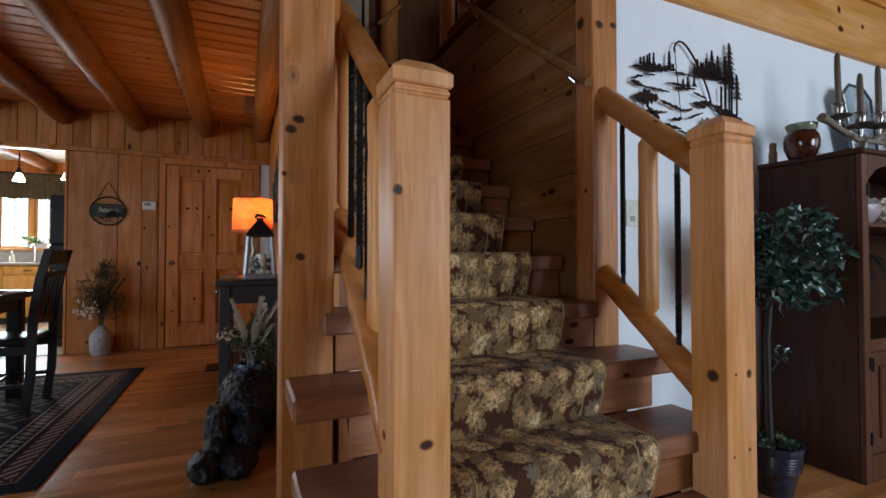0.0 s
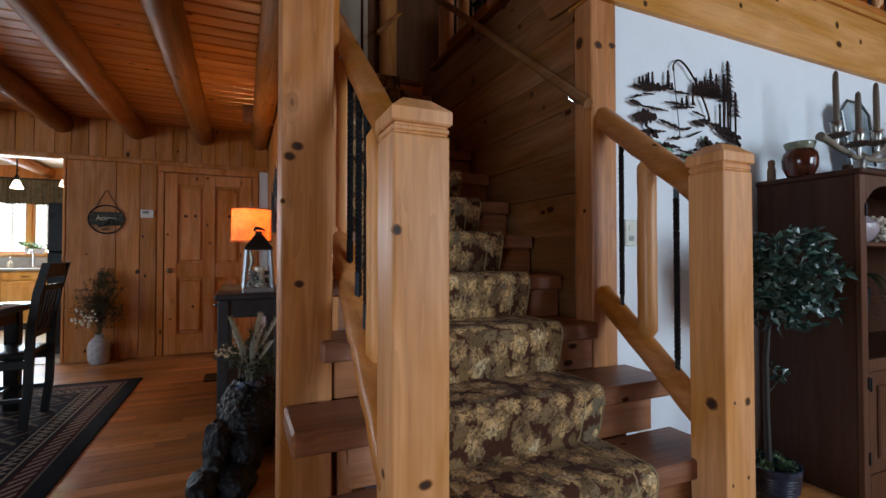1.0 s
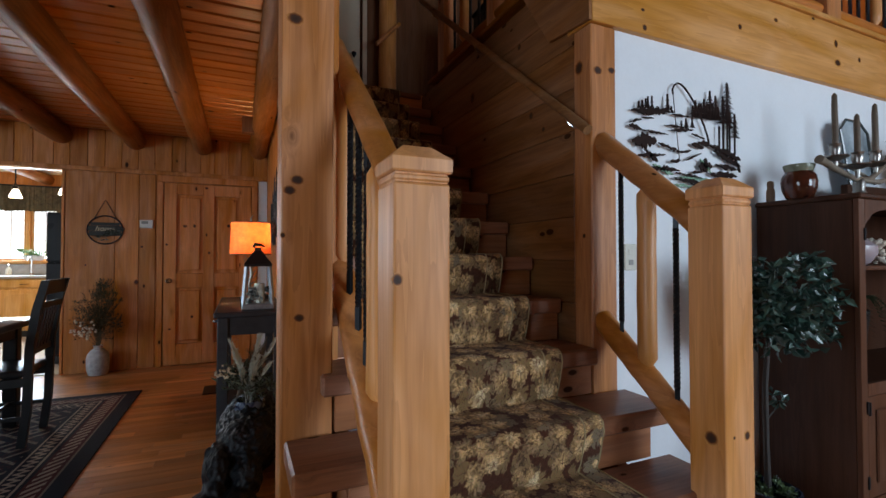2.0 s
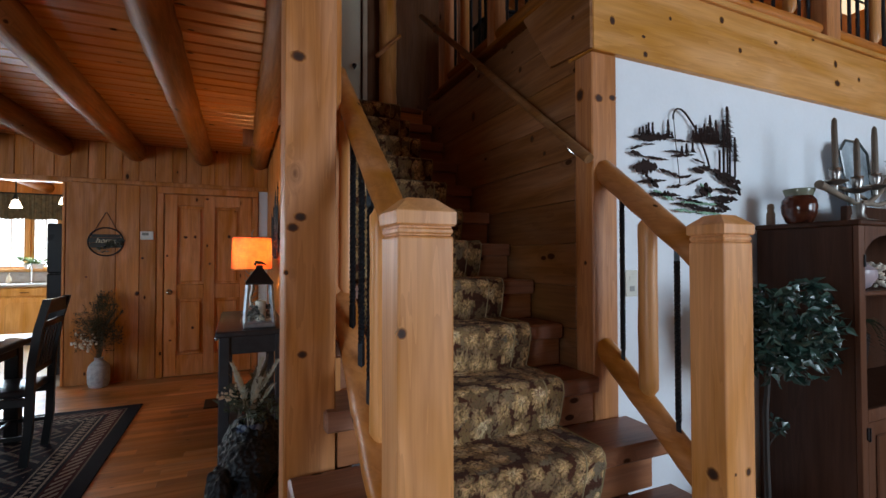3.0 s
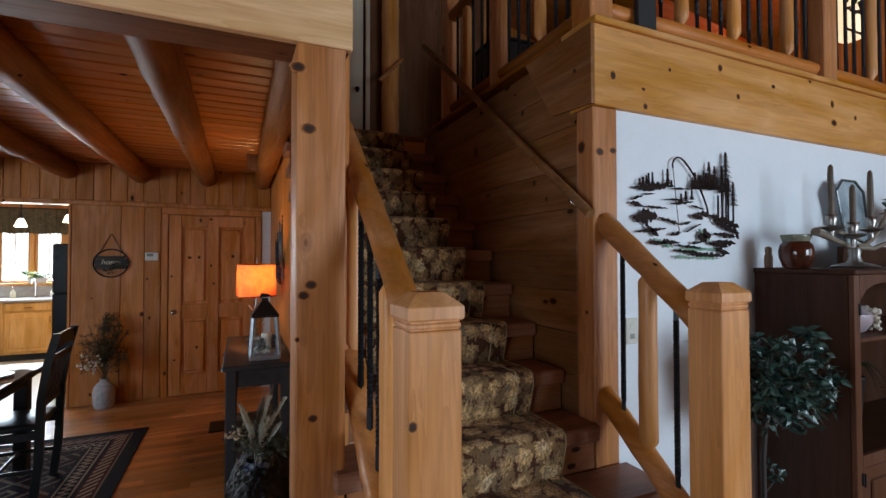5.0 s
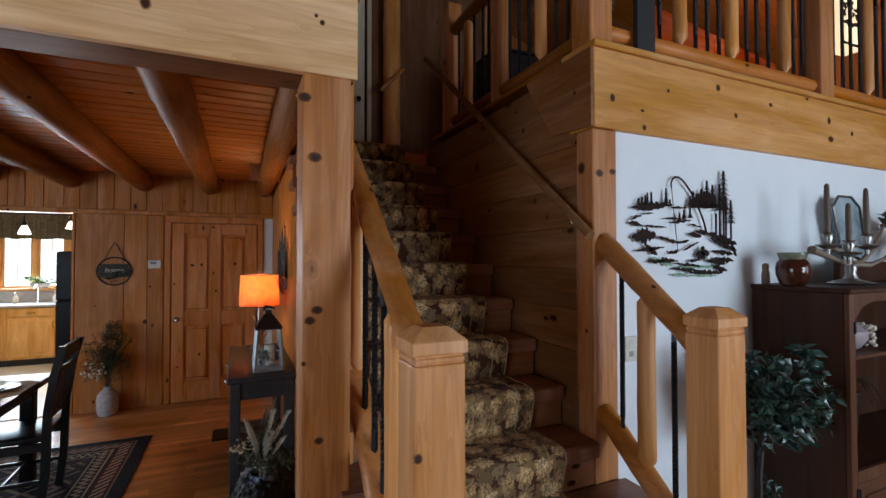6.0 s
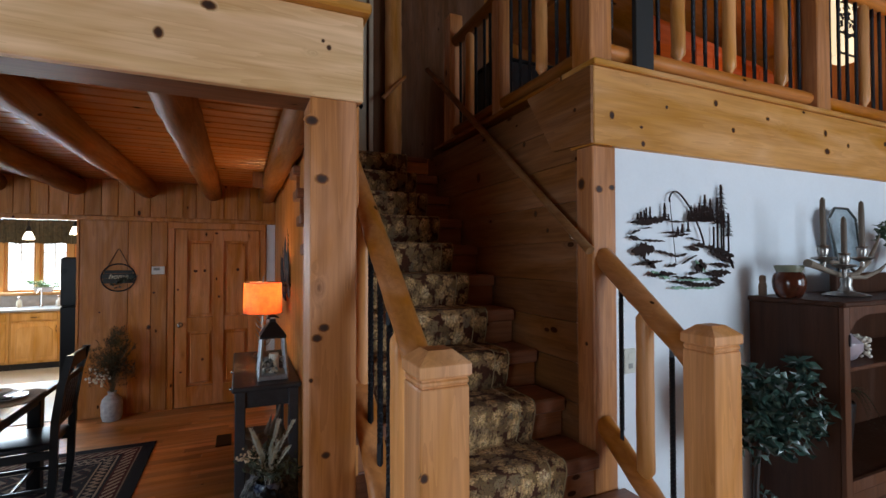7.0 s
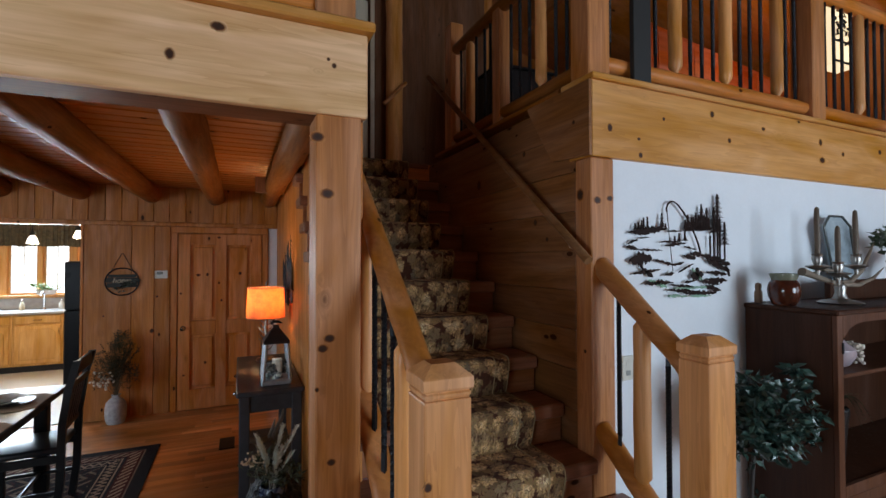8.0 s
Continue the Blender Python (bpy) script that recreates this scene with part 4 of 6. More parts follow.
# ---------------------------------------------------------------- console table and what stands on it
DUSKY = plain("worn_charcoal_paint", (0.035, 0.036, 0.042), 0.5, vary=0.35, scale=22)
console = thing("console_table", "charcoal painted console table against the pine wall", "table", (0.06, 3.75, 0))
part("top", box(-0.155, 0.28, 3.165, 4.40, 0.815, 0.85, 0.008), DUSKY, console)
part("apron", box(-0.115, 0.26, 3.205, 3.225, 0.70, 0.814, 0.003), DUSKY, console)
part("apron", box(-0.115, 0.26, 4.34, 4.36, 0.70, 0.814, 0.003), DUSKY, console)
part("apron", box(-0.125, -0.105, 3.25, 4.31, 0.70, 0.814, 0.003), DUSKY, console)
for x in (-0.135, 0.20):
    for y in (3.185, 4.315):
        part("leg", box(x, x + 0.065, y, y + 0.065, 0, 0.815, 0.006), DUSKY, console)
part("shelf", box(-0.12, 0.265, 3.20, 4.365, 0.16, 0.185, 0.004), DUSKY, console)
for y in (3.32, 3.86):
    d = part("drawer", box(-0.138, -0.1255, y, y + 0.40, 0.715, 0.80, 0.004), DUSKY, console)
    bm = tube([(-0.138, y + 0.2, 0.757), (-0.152, y + 0.2, 0.757)], 0.006, 8)
    bmesh.ops.create_icosphere(bm, subdivisions=2, radius=0.015, matrix=Matrix.Translation((-0.162, y + 0.2, 0.757)))
    part("knob", bm, STEEL, d, "pewter knob", smooth=True)
tagged(part("register_vent", box(-0.30, -0.17, 4.5, 4.78, 0.0, 0.01, 0.003), BLACK), "black metal floor vent beside the console", "floor vent")

ANTLER = plain("weathered_antler", (0.17, 0.13, 0.095), 0.6, vary=0.35, scale=25, relief=0.3)
SILVER = plain("tarnished_silver", (0.30, 0.28, 0.26), 0.33, 1.0, vary=0.2, relief=0.3)
lamp = thing("table_lamp", "lit table lamp with an amber drum shade", "lamp", (0.075, 4.15, 0.85))
lx, ly = 0.075, 4.15
part("base", lathe([(0.075, 0), (0.08, 0.012), (0.07, 0.024), (0.03, 0.035), (0.018, 0.05)], (lx, ly, 0.85), 20), SILVER, lamp, smooth=True)
bm = tube([(lx, ly, 0.90), (lx - 0.012, ly, 0.98), (lx + 0.008, ly, 1.06), (lx - 0.006, ly, 1.13), (lx, ly, 1.20)], [0.016, 0.012, 0.017, 0.011, 0.009], 8)
rng = random.Random(2)
for i in range(12):
    z = 0.93 + 0.022 * i
    s = (-1) ** i
    tube([(lx, ly, z), (lx + s * 0.035, ly - 0.01, z + 0.02), (lx + s * rng.uniform(0.04, 0.07), ly + rng.uniform(-0.03, 0.03), z + 0.055)], [0.007, 0.005, 0.002], 6, bm)
part("stem", bm, SILVER, lamp, "silver antler-shaped stem", smooth=True)
m, nt, b = mat("amber_lit_fabric")
AMBER = m
tc = nt.nodes.new("ShaderNodeTexCoord")
nz = nd(nt, "ShaderNodeTexNoise", Scale=26.0, Detail=5.0, Roughness=0.65)
nt.links.new(tc.outputs["Object"], nz.inputs["Vector"])
nt.links.new(ramp(nt, nz.outputs["Fac"], [(0.25, (0.60, 0.10, 0.02)), (0.75, (0.80, 0.20, 0.04))]), b.inputs["Base Color"])
tr = nt.nodes.new("ShaderNodeBsdfTranslucent")
nt.links.new(ramp(nt, nz.outputs["Fac"], [(0.25, (0.78, 0.10, 0.025)), (0.75, (0.95, 0.19, 0.055))]), tr.inputs["Color"])
mx = nt.nodes.new("ShaderNodeMixShader")
mx.inputs[0].default_value = 0.32
nt.links.new(b.outputs[0], mx.inputs[1])
nt.links.new(tr.outputs[0], mx.inputs[2])
nt.links.new(mx.outputs[0], nt.nodes["Material Output"].inputs["Surface"])
bm = bmesh.new()
seg = 40
for r0, z0, r1, z1 in ((0.160, 1.222, 0.152, 1.485), (0.157, 1.222, 0.149, 1.485)):
    a = [bm.verts.new((lx + r0 * math.cos(2 * math.pi * k / seg), ly + r0 * math.sin(2 * math.pi * k / seg), z0)) for k in range(seg)]
    c = [bm.verts.new((lx + r1 * math.cos(2 * math.pi * k / seg), ly + r1 * math.sin(2 * math.pi * k / seg), z1)) for k in range(seg)]
    for k in range(seg):
        bm.faces.new((a[k], a[(k + 1) % seg], c[(k + 1) % seg], c[k]))
    if r0 == 0.160:
        break
part("shade", bm, AMBER, lamp, "glowing amber mica drum shade", smooth=2)
for r, z in ((0.161, 1.221), (0.153, 1.484)):
    part("rim", tube([(lx + r * math.cos(a * math.pi / 16), ly + r * math.sin(a * math.pi / 16), z) for a in range(33)], 0.004, 6), plain("dark_rim", (0.05, 0.025, 0.015), 0.5), lamp)
part("bulb", lathe([(0.012, 0), (0.03, 0.035), (0.034, 0.06), (0.022, 0.09), (0.004, 0.1)], (lx, ly, 1.27), 12), glow("lit_bulb", (1.0, 0.75, 0.42), 8.0), lamp)
part("finial", tube([(lx, ly, 1.47), (lx, ly, 1.525), (lx + 0.018, ly, 1.555)], [0.003, 0.006, 0.002], 6), SILVER, lamp)
point_lamp("table_lamp_light", (lx, ly, 1.37), 21.0, (1.0, 0.62, 0.30), 0.03)

lant = thing("lantern", "grey metal candle lantern with glass sides", "lantern", (0.105, 3.37, 0.85))
qx, qy = 0.105, 3.37
METAL = plain("galvanised_grey_metal", (0.40, 0.42, 0.45), 0.4, 0.5, vary=0.3)
part("base", prism([(qx - 0.10, qy - 0.10), (qx + 0.10, qy - 0.10), (qx + 0.10, qy + 0.10), (qx - 0.10, qy + 0.10)], "z", 0.85, 0.885, 0.006), METAL, lant)
for sx in (-1, 1):
    for sy in (-1, 1):
        part("corner_bar", tube([(qx + sx * 0.09, qy + sy * 0.09, 0.885), (qx + sx * 0.072, qy + sy * 0.072, 1.135)], 0.013, 4, square=True), METAL, lant)
bm = bmesh.new()
rings = [[bm.verts.new((qx + sx * r, qy + sy * r, z)) for sx, sy in ((-1, -1), (1, -1), (1, 1), (-1, 1))] for r, z in ((0.085, 1.135), (0.088, 1.15), (0.035, 1.225), (0.022, 1.24), (0.020, 1.262))]
for a, c in zip(rings, rings[1:]):
    for k in range(4):
        bm.faces.new((a[k], a[(k + 1) % 4], c[(k + 1) % 4], c[k]))
bm.faces.new(rings[0][::-1]), bm.faces.new(rings[-1])
part("roof", bm, plain("dark_tin", (0.03, 0.03, 0.034), 0.45, 0.6), lant, "dark tin roof")
part("ring", tube([(qx - 0.03, qy, 1.262), (qx - 0.02, qy, 1.285), (qx + 0.015, qy, 1.282), (qx + 0.045, qy, 1.268)], [0.010, 0.013, 0.010, 0.003], 8), IRON, lant, smooth=True)
GLASS = glass("clear_glass")
for sx, sy in ((0, -1), (0, 1), (-1, 0), (1, 0)):
    w = 0.074
    if sx == 0:
        g = part("pane", box(qx - w, qx + w, qy + sy * 0.083 - 0.001, qy + sy * 0.083 + 0.001, 0.89, 1.13, 0), GLASS, lant)
    else:
        g = part("pane", box(qx + sx * 0.083 - 0.001, qx + sx * 0.083 + 0.001, qy - w, qy + w, 0.89, 1.13, 0), GLASS, lant)
    g.visible_shadow = False
part("candle", lathe([(0.034, 0), (0.034, 0.13), (0.028, 0.135), (0.004, 0.132)], (qx + 0.01, qy, 0.886), 16), plain("ivory_wax", (0.65, 0.60, 0.50), 0.5), lant)
part("filler", leaves((qx, qy, 0.94), (0.05, 0.05, 0.045), 300, 0.035, 0.012, 9), leafy("grey_sprigs", (0.10, 0.11, 0.10), (0.3, 0.3, 0.28)), lant)

shed = thing("shed_antler", "pale shed antler lying on the console shelf", "antler", (0.0, 3.5, 0.19))
part("beam", tube([(-0.10, 3.36, 0.47), (0.0, 3.38, 0.44), (0.09, 3.40, 0.45), (0.15, 3.44, 0.56), (0.17, 3.46, 0.64)], [0.02, 0.022, 0.02, 0.015, 0.004], 8), ANTLER, shed, smooth=True)
part("tine", tube([(0.06, 3.39, 0.45), (0.09, 3.35, 0.55), (0.10, 3.33, 0.60)], [0.014, 0.010, 0.003], 8), ANTLER, shed, smooth=True)
part("tine", tube([(0.0, 3.38, 0.44), (0.0, 3.42, 0.30), (-0.02, 3.44, 0.19)], [0.016, 0.013, 0.012], 8), ANTLER, shed, smooth=True)

# metal tree silhouette on the pine wall by the lamp
art2 = thing("wall_ornament", "rust-black metal tree ornament on the pine wall", "wall art", (0.27, 4.2, 1.3))
rng = random.Random(12)
bm = bmesh.new()
for i in range(30):
    y = rng.uniform(3.95, 4.75)
    z0, z1 = rng.uniform(1.30, 1.5), rng.uniform(1.62, 1.95)
    tube([(0.272, y, z0), (0.262, y + rng.uniform(-0.03, 0.03), z1)], [0.007, 0.002], 5, bm)
    for j in range(9):
        z = z0 + (z1 - z0) * (0.3 + 0.075 * j)
        wdt = 0.05 * (1 - j / 10)
        tube([(0.266, y - wdt, z - 0.012), (0.266, y, z + 0.006), (0.266, y + wdt, z - 0.012)], 0.004, 4, bm)
box(0.268, 0.283, 3.93, 4.77, 1.46, 1.475, 0.002, bm)
part("silhouette", bm, IRON, art2)

# black carved planter figure with dried grasses, on the floor in front of the console
FUR = plain("black_carved_resin", (0.005, 0.006, 0.008), 0.5, vary=0.6, scale=90, relief=1.0, spec=0.35)
bm = bmesh.new()


def blob(centre, radii, seed, bm):
    own = bmesh.new()
    bmesh.ops.create_icosphere(own, subdivisions=5, radius=1.0)
    for v in own.verts:
        n = noise.noise(v.co * 3 + Vector((seed, 0, 0))) * 0.12 + noise.noise(v.co * 9 + Vector((seed, 3, 0))) * 0.05 + noise.noise(Vector((v.co.x * 26, v.co.y * 26, v.co.z * 7 + seed))) * 0.13
        v.co = Vector(centre) + Vector([v.co[i] * radii[i] * (1 + n) for i in range(3)])
    return join(bm, own)


blob((0.06, 2.80, 0.22), (0.17, 0.30, 0.19), 1, bm)
blob((0.04, 2.58, 0.25), (0.13, 0.16, 0.12), 2, bm)
blob((-0.09, 2.50, 0.17), (0.075, 0.13, 0.11), 3, bm)
blob((-0.10, 2.42, 0.10), (0.060, 0.10, 0.07), 8, bm)
blob((-0.145, 2.33, 0.06), (0.075, 0.14, 0.060), 4, bm)
blob((0.03, 2.48, 0.13), (0.075, 0.15, 0.12), 5, bm)
blob((-0.01, 2.32, 0.065), (0.080, 0.15, 0.065), 6, bm)
blob((-0.135, 2.50, 0.245), (0.022, 0.022, 0.030), 7, bm)
rough_figure = ob_of("scratch", bm, FUR, 2)
skin = rough_figure.modifiers.new("skin", "REMESH")
skin.mode, skin.voxel_size, skin.use_smooth_shade = "VOXEL", 0.006, True
bpy.context.view_layer.update()
fused = bpy.data.meshes.new_from_object(rough_figure.evaluated_get(bpy.context.evaluated_depsgraph_get()))
bpy.data.objects.remove(rough_figure)
figure = new("carved_planter", fused)
tagged(figure, "black carved figure planter on the hardwood floor", "planter")
dried = thing("dried_arrangement", "dried pampas grass and cream berries in the black planter", "dried flowers", (0.05, 2.74, 0.42))
bm, tips = sprays((0.05, 2.74, 0.44), 16, 0.28, 0.16, 0.0022, 21, (0, -0.02))
part("stem", bm, plain("straw_stem", (0.28, 0.20, 0.10), 0.9), dried)
part("grass", plume(tips[:11], 130, 0.05, 22, 0.0016), leafy("brown_grass", (0.07, 0.055, 0.03), (0.20, 0.15, 0.08), 0.9), dried)
bm2, tips3 = sprays((0.04, 2.68, 0.38), 11, 0.40, 0.17, 0.002, 27, (0.0, -0.03))
part("stem", bm2, plain("grey_stem", (0.3, 0.32, 0.28), 0.9), dried)
PLUME = leafy("silver_green_plume", (0.60, 0.68, 0.62), (0.80, 0.84, 0.78), 0.9)
for i, tip in enumerate(tips3):
    part("plume", plume([tip], 340, 0.026, 24 + i, 0.0032, (0.3, 1.0)), PLUME, dried, "silvery green plume")
part("foliage", leaves((0.04, 2.68, 0.50), (0.13, 0.09, 0.09), 420, 0.050, 0.007, 71, -0.6), leafy("dusky_sprig_green", (0.030, 0.040, 0.022), (0.085, 0.10, 0.06), 0.8), dried, "dusky green sprigs")
bm4, tips4 = sprays((0.05, 2.72, 0.42), 10, 0.20, 0.20, 0.0018, 29, (0, -0.03))
part("stem", bm4, plain("twig", (0.12, 0.08, 0.05), 0.9), dried)
tagged(part("berries", berries(tips4, 120, 0.0085, 25, (0.6, 1.0), 0.018), plain("tan_berries", (0.62, 0.47, 0.30), 0.5), dried, "tan and cream berries"), kind="stuff")

bluepot = thing("ceramic_pot", "blue and white ceramic pot behind the black planter", "pot", (0.06, 2.78, 0.0))
m, nt, b = mat("blue_white_glaze")
tc = nt.nodes.new("ShaderNodeTexCoord")
vr = nd(nt, "ShaderNodeTexVoronoi", Scale=22.0)
vr.feature = "DISTANCE_TO_EDGE"
nt.links.new(tc.outputs["Object"], vr.inputs["Vector"])
nt.links.new(ramp(nt, vr.outputs["Distance"], [(0.05, (0.012, 0.02, 0.05)), (0.22, (0.09, 0.11, 0.15))]), b.inputs["Base Color"])
b.inputs["Roughness"].default_value = 0.25
part("body", lathe([(0.06, 0.0), (0.065, 0.02), (0.06, 0.28), (0.075, 0.33), (0.085, 0.37), (0.078, 0.405), (0.070, 0.42), (0.062, 0.40)], (0.05, 2.735, 0.0), 28), m, bluepot, smooth=True)

# ---------------------------------------------------------------- dining furniture
m, nt, b = mat("patterned_rug_pile")
RUG = m
tc = nt.nodes.new("ShaderNodeTexCoord")
sp = nt.nodes.new("ShaderNodeSeparateXYZ")
nt.links.new(tc.outputs["Object"], sp.inputs[0])
RX1, RY0, RY1 = -0.80, 2.50, 4.87
dx = maths(nt, "SUBTRACT", RX1, sp.outputs["X"])
dy = maths(nt, "MINIMUM", maths(nt, "SUBTRACT", sp.outputs["Y"], RY0), maths(nt, "SUBTRACT", RY1, sp.outputs["Y"]))
dist = maths(nt, "MINIMUM", dx, dy)
onx = maths(nt, "LESS_THAN", dx, dy)
run = maths(nt, "ADD", maths(nt, "MULTIPLY", onx, sp.outputs["Y"]), maths(nt, "MULTIPLY", maths(nt, "SUBTRACT", 1.0, onx), sp.outputs["X"]))
dia = maths(nt, "ADD", maths(nt, "PINGPONG", run, 0.16), maths(nt, "PINGPONG", dist, 0.16))
diam = maths(nt, "GREATER_THAN", maths(nt, "PINGPONG", dia, 0.055), 0.037)
knotn = nd(nt, "ShaderNodeTexVoronoi", Scale=38.0)
nt.links.new(tc.outputs["Object"], knotn.inputs["Vector"])
spots = maths(nt, "LESS_THAN", knotn.outputs["Distance"], 0.40)


def band(lo, hi):
    return maths(nt, "MULTIPLY", maths(nt, "GREATER_THAN", dist, lo), maths(nt, "LESS_THAN", dist, hi))


INK, WINE, STONE = (0.012, 0.012, 0.018), (0.055, 0.014, 0.014), (0.15, 0.12, 0.095)
col = mixc(nt, diam, INK, STONE)
col = mixc(nt, maths(nt, "MULTIPLY", spots, 0.55), col, WINE)
slant = maths(nt, "GREATER_THAN", maths(nt, "PINGPONG", maths(nt, "ADD", run, maths(nt, "MULTIPLY", dist, 1.1)), 0.036), 0.018)
wavy = maths(nt, "MULTIPLY", maths(nt, "SINE", maths(nt, "MULTIPLY", run, 105.0)), 0.019)
scroll = maths(nt, "LESS_THAN", maths(nt, "ABSOLUTE", maths(nt, "SUBTRACT", maths(nt, "SUBTRACT", dist, 0.297), wavy)), 0.016)
DULL = (0.27, 0.215, 0.17)
for lo, hi, fac, back, fore in ((0.0, 0.098, 0.0, INK, INK), (0.098, 0.110, 0.0, STONE, STONE), (0.110, 0.128, 0.0, WINE, WINE), (0.128, 0.205, slant, WINE, DULL), (0.205, 0.220, 0.0, WINE, WINE),
                                (0.220, 0.240, 0.0, INK, INK), (0.240, 0.254, 0.0, DULL, DULL), (0.254, 0.340, scroll, INK, DULL), (0.340, 0.352, 0.0, DULL, DULL), (0.352, 0.380, 0.0, INK, INK)):
    col = mixc(nt, band(lo, hi), col, mixc(nt, fac, back, fore))
fz = nd(nt, "ShaderNodeTexNoise", Scale=300.0, Detail=2.0)
nt.links.new(tc.outputs["Object"], fz.inputs["Vector"])
col = mixc(nt, 0.5, col, fz.outputs["Color"], "SOFT_LIGHT")
nt.links.new(col, b.inputs["Base Color"])
b.inputs["Roughness"].default_value = 0.95
b.inputs["Specular IOR Level"].default_value = 0.1
bump(nt, b, fz.outputs["Fac"], 0.5, 0.003)
tagged(ob_of("rug", box(-3.3, RX1, RY0, RY1, 0.0, 0.010, 0.003), RUG), "dark patterned rug with sand and wine borders", "rug")

LEATHER = plain("black_seat_leather", (0.012, 0.014, 0.018), 0.3, relief=0.15)


def dining_chair(at):
    """A slat-back chair that faces -x; its base is between the rear feet."""
    c = thing("dining_chair", "black painted slat-back chair with a black padded seat", "chair", (0, 0, 0), "dining chairs")
    hw = 0.20
    for s in (-1, 1):
        y = s * hw
        pts = [(0.0, 0.0), (0.025, 0.22), (0.03, 0.45), (0.035, 0.62), (0.065, 0.85), (0.11, 1.04)]
        bm = bmesh.new()
        for (x0, z0), (x1, z1) in zip(pts, pts[1:]):
            own = bmesh.new()
            vs = [own.verts.new(v) for v in ((x0 - 0.022, y - 0.016, z0), (x0 + 0.022, y - 0.016, z0), (x0 + 0.022, y + 0.016, z0), (x0 - 0.022, y + 0.016, z0),
                                             (x1 - 0.022, y - 0.016, z1), (x1 + 0.022, y - 0.016, z1), (x1 + 0.022, y + 0.016, z1), (x1 - 0.022, y + 0.016, z1))]
            for f in ((0, 1, 2, 3), (7, 6, 5, 4), (0, 4, 5, 1), (1, 5, 6, 2), (2, 6, 7, 3), (3, 7, 4, 0)):
                own.faces.new([vs[i] for i in f])
            join(bm, own)
        bmesh.ops.remove_doubles(bm, verts=bm.verts, dist=0.0005)
        part("back_leg", bm, BLACK, c)
        part("front_leg", box(-0.42, -0.38, y - 0.02, y + 0.02, 0, 0.43, 0.004), BLACK, c)
        part("side_rail", box(-0.38, 0.01, y - 0.012, y + 0.012, 0.375, 0.43, 0.004), BLACK, c)
        part("stretcher", box(-0.38, 0.0, y - 0.01, y + 0.01, 0.17, 0.195, 0.003), BLACK, c)
    part("front_rail", box(-0.41, -0.385, -0.18, 0.18, 0.375, 0.43, 0.004), BLACK, c)
    part("stretcher", box(-0.20, -0.18, -0.189, 0.189, 0.172, 0.193, 0.003), BLACK, c)
    part("seat", box(-0.43, 0.02, -0.205, 0.205, 0.431, 0.478, 0.018, seg=3), LEATHER, c, "black padded seat", smooth=True)

    def lean_x(z):
        return 0.035 + (z - 0.62) * (0.075 / 0.42)
    for z0, z1 in ((0.945, 1.035), (0.855, 0.895), (0.56, 0.60)):
        x = lean_x((z0 + z1) / 2)
        part("back_rail", box(x - 0.012, x + 0.012, -0.184, 0.184, z0, z1, 0.005), BLACK, c)
    for i in range(5):
        y = -0.12 + 0.06 * i
        part("slat", prism([(lean_x(0.59) - 0.006, 0.59), (lean_x(0.59) + 0.006, 0.59), (lean_x(0.86) + 0.006, 0.86), (lean_x(0.86) - 0.006, 0.86)], "y", y - 0.015, y + 0.015, 0), BLACK, c)
    c.matrix_basis = at
    return c


dining_chair(pose(-1.25, 3.885, 0.0101, 0, 0, 2))

table = thing("dining_table", "black dining table with a thick top", "table", (-1.85, 3.3, 0.01))
part("tabletop", box(-2.36, -1.345, 2.30, 4.32, 0.722, 0.762, 0.006), BLACK, table)
part("apron", box(-2.26, -1.44, 2.40, 4.22, 0.63, 0.721, 0.004), BLACK, table)
for x in (-2.27, -1.51):
    for y in (2.39, 4.15):
        part("leg", box(x, x + 0.08, y, y + 0.08, 0.0101, 0.722, 0.006), BLACK, table)
BURLAP = plain("tan_woven_placemat", (0.36, 0.24, 0.14), 0.9, vary=0.25, scale=180, relief=0.6)
CHINA = plain("brown_rimmed_stoneware", (0.34, 0.30, 0.25), 0.3, vary=0.3, scale=14)
for y in (3.86, 3.20):
    tagged(part("placemat", prism([(-1.355, y - 0.16), (-1.355, y + 0.16), (-1.42, y + 0.22), (-1.72, y + 0.22), (-1.79, y + 0.16), (-1.79, y - 0.16), (-1.72, y - 0.22), (-1.42, y - 0.22)], "z", 0.7625, 0.766, 0), BURLAP), "tan woven placemat on the dining table", "placemat", "place settings")
    plate = thing("plate_stack", "stoneware plate with a smaller plate on it", "plate", (-1.57, y, 0.766), "place settings")
    part("charger", lathe([(0.10, 0), (0.155, 0.012), (0.158, 0.016), (0.105, 0.007)], (-1.57, y, 0.7662), 32), plain("dark_charger" if y > 3.5 else "dark_charger_b", (0.07, 0.05, 0.035), 0.3), plate, "dark brown charger", smooth=True)
    part("plate", lathe([(0.07, 0), (0.122, 0.014), (0.124, 0.018), (0.075, 0.007)], (-1.57, y, 0.777), 32), CHINA, plate, smooth=True)
    part("bowl", lathe([(0.035, 0), (0.075, 0.03), (0.077, 0.033), (0.035, 0.006)], (-1.57, y, 0.786), 28), plain("cream_bowl" if y > 3.5 else "cream_bowl_b", (0.62, 0.57, 0.48), 0.3), plate, smooth=True)

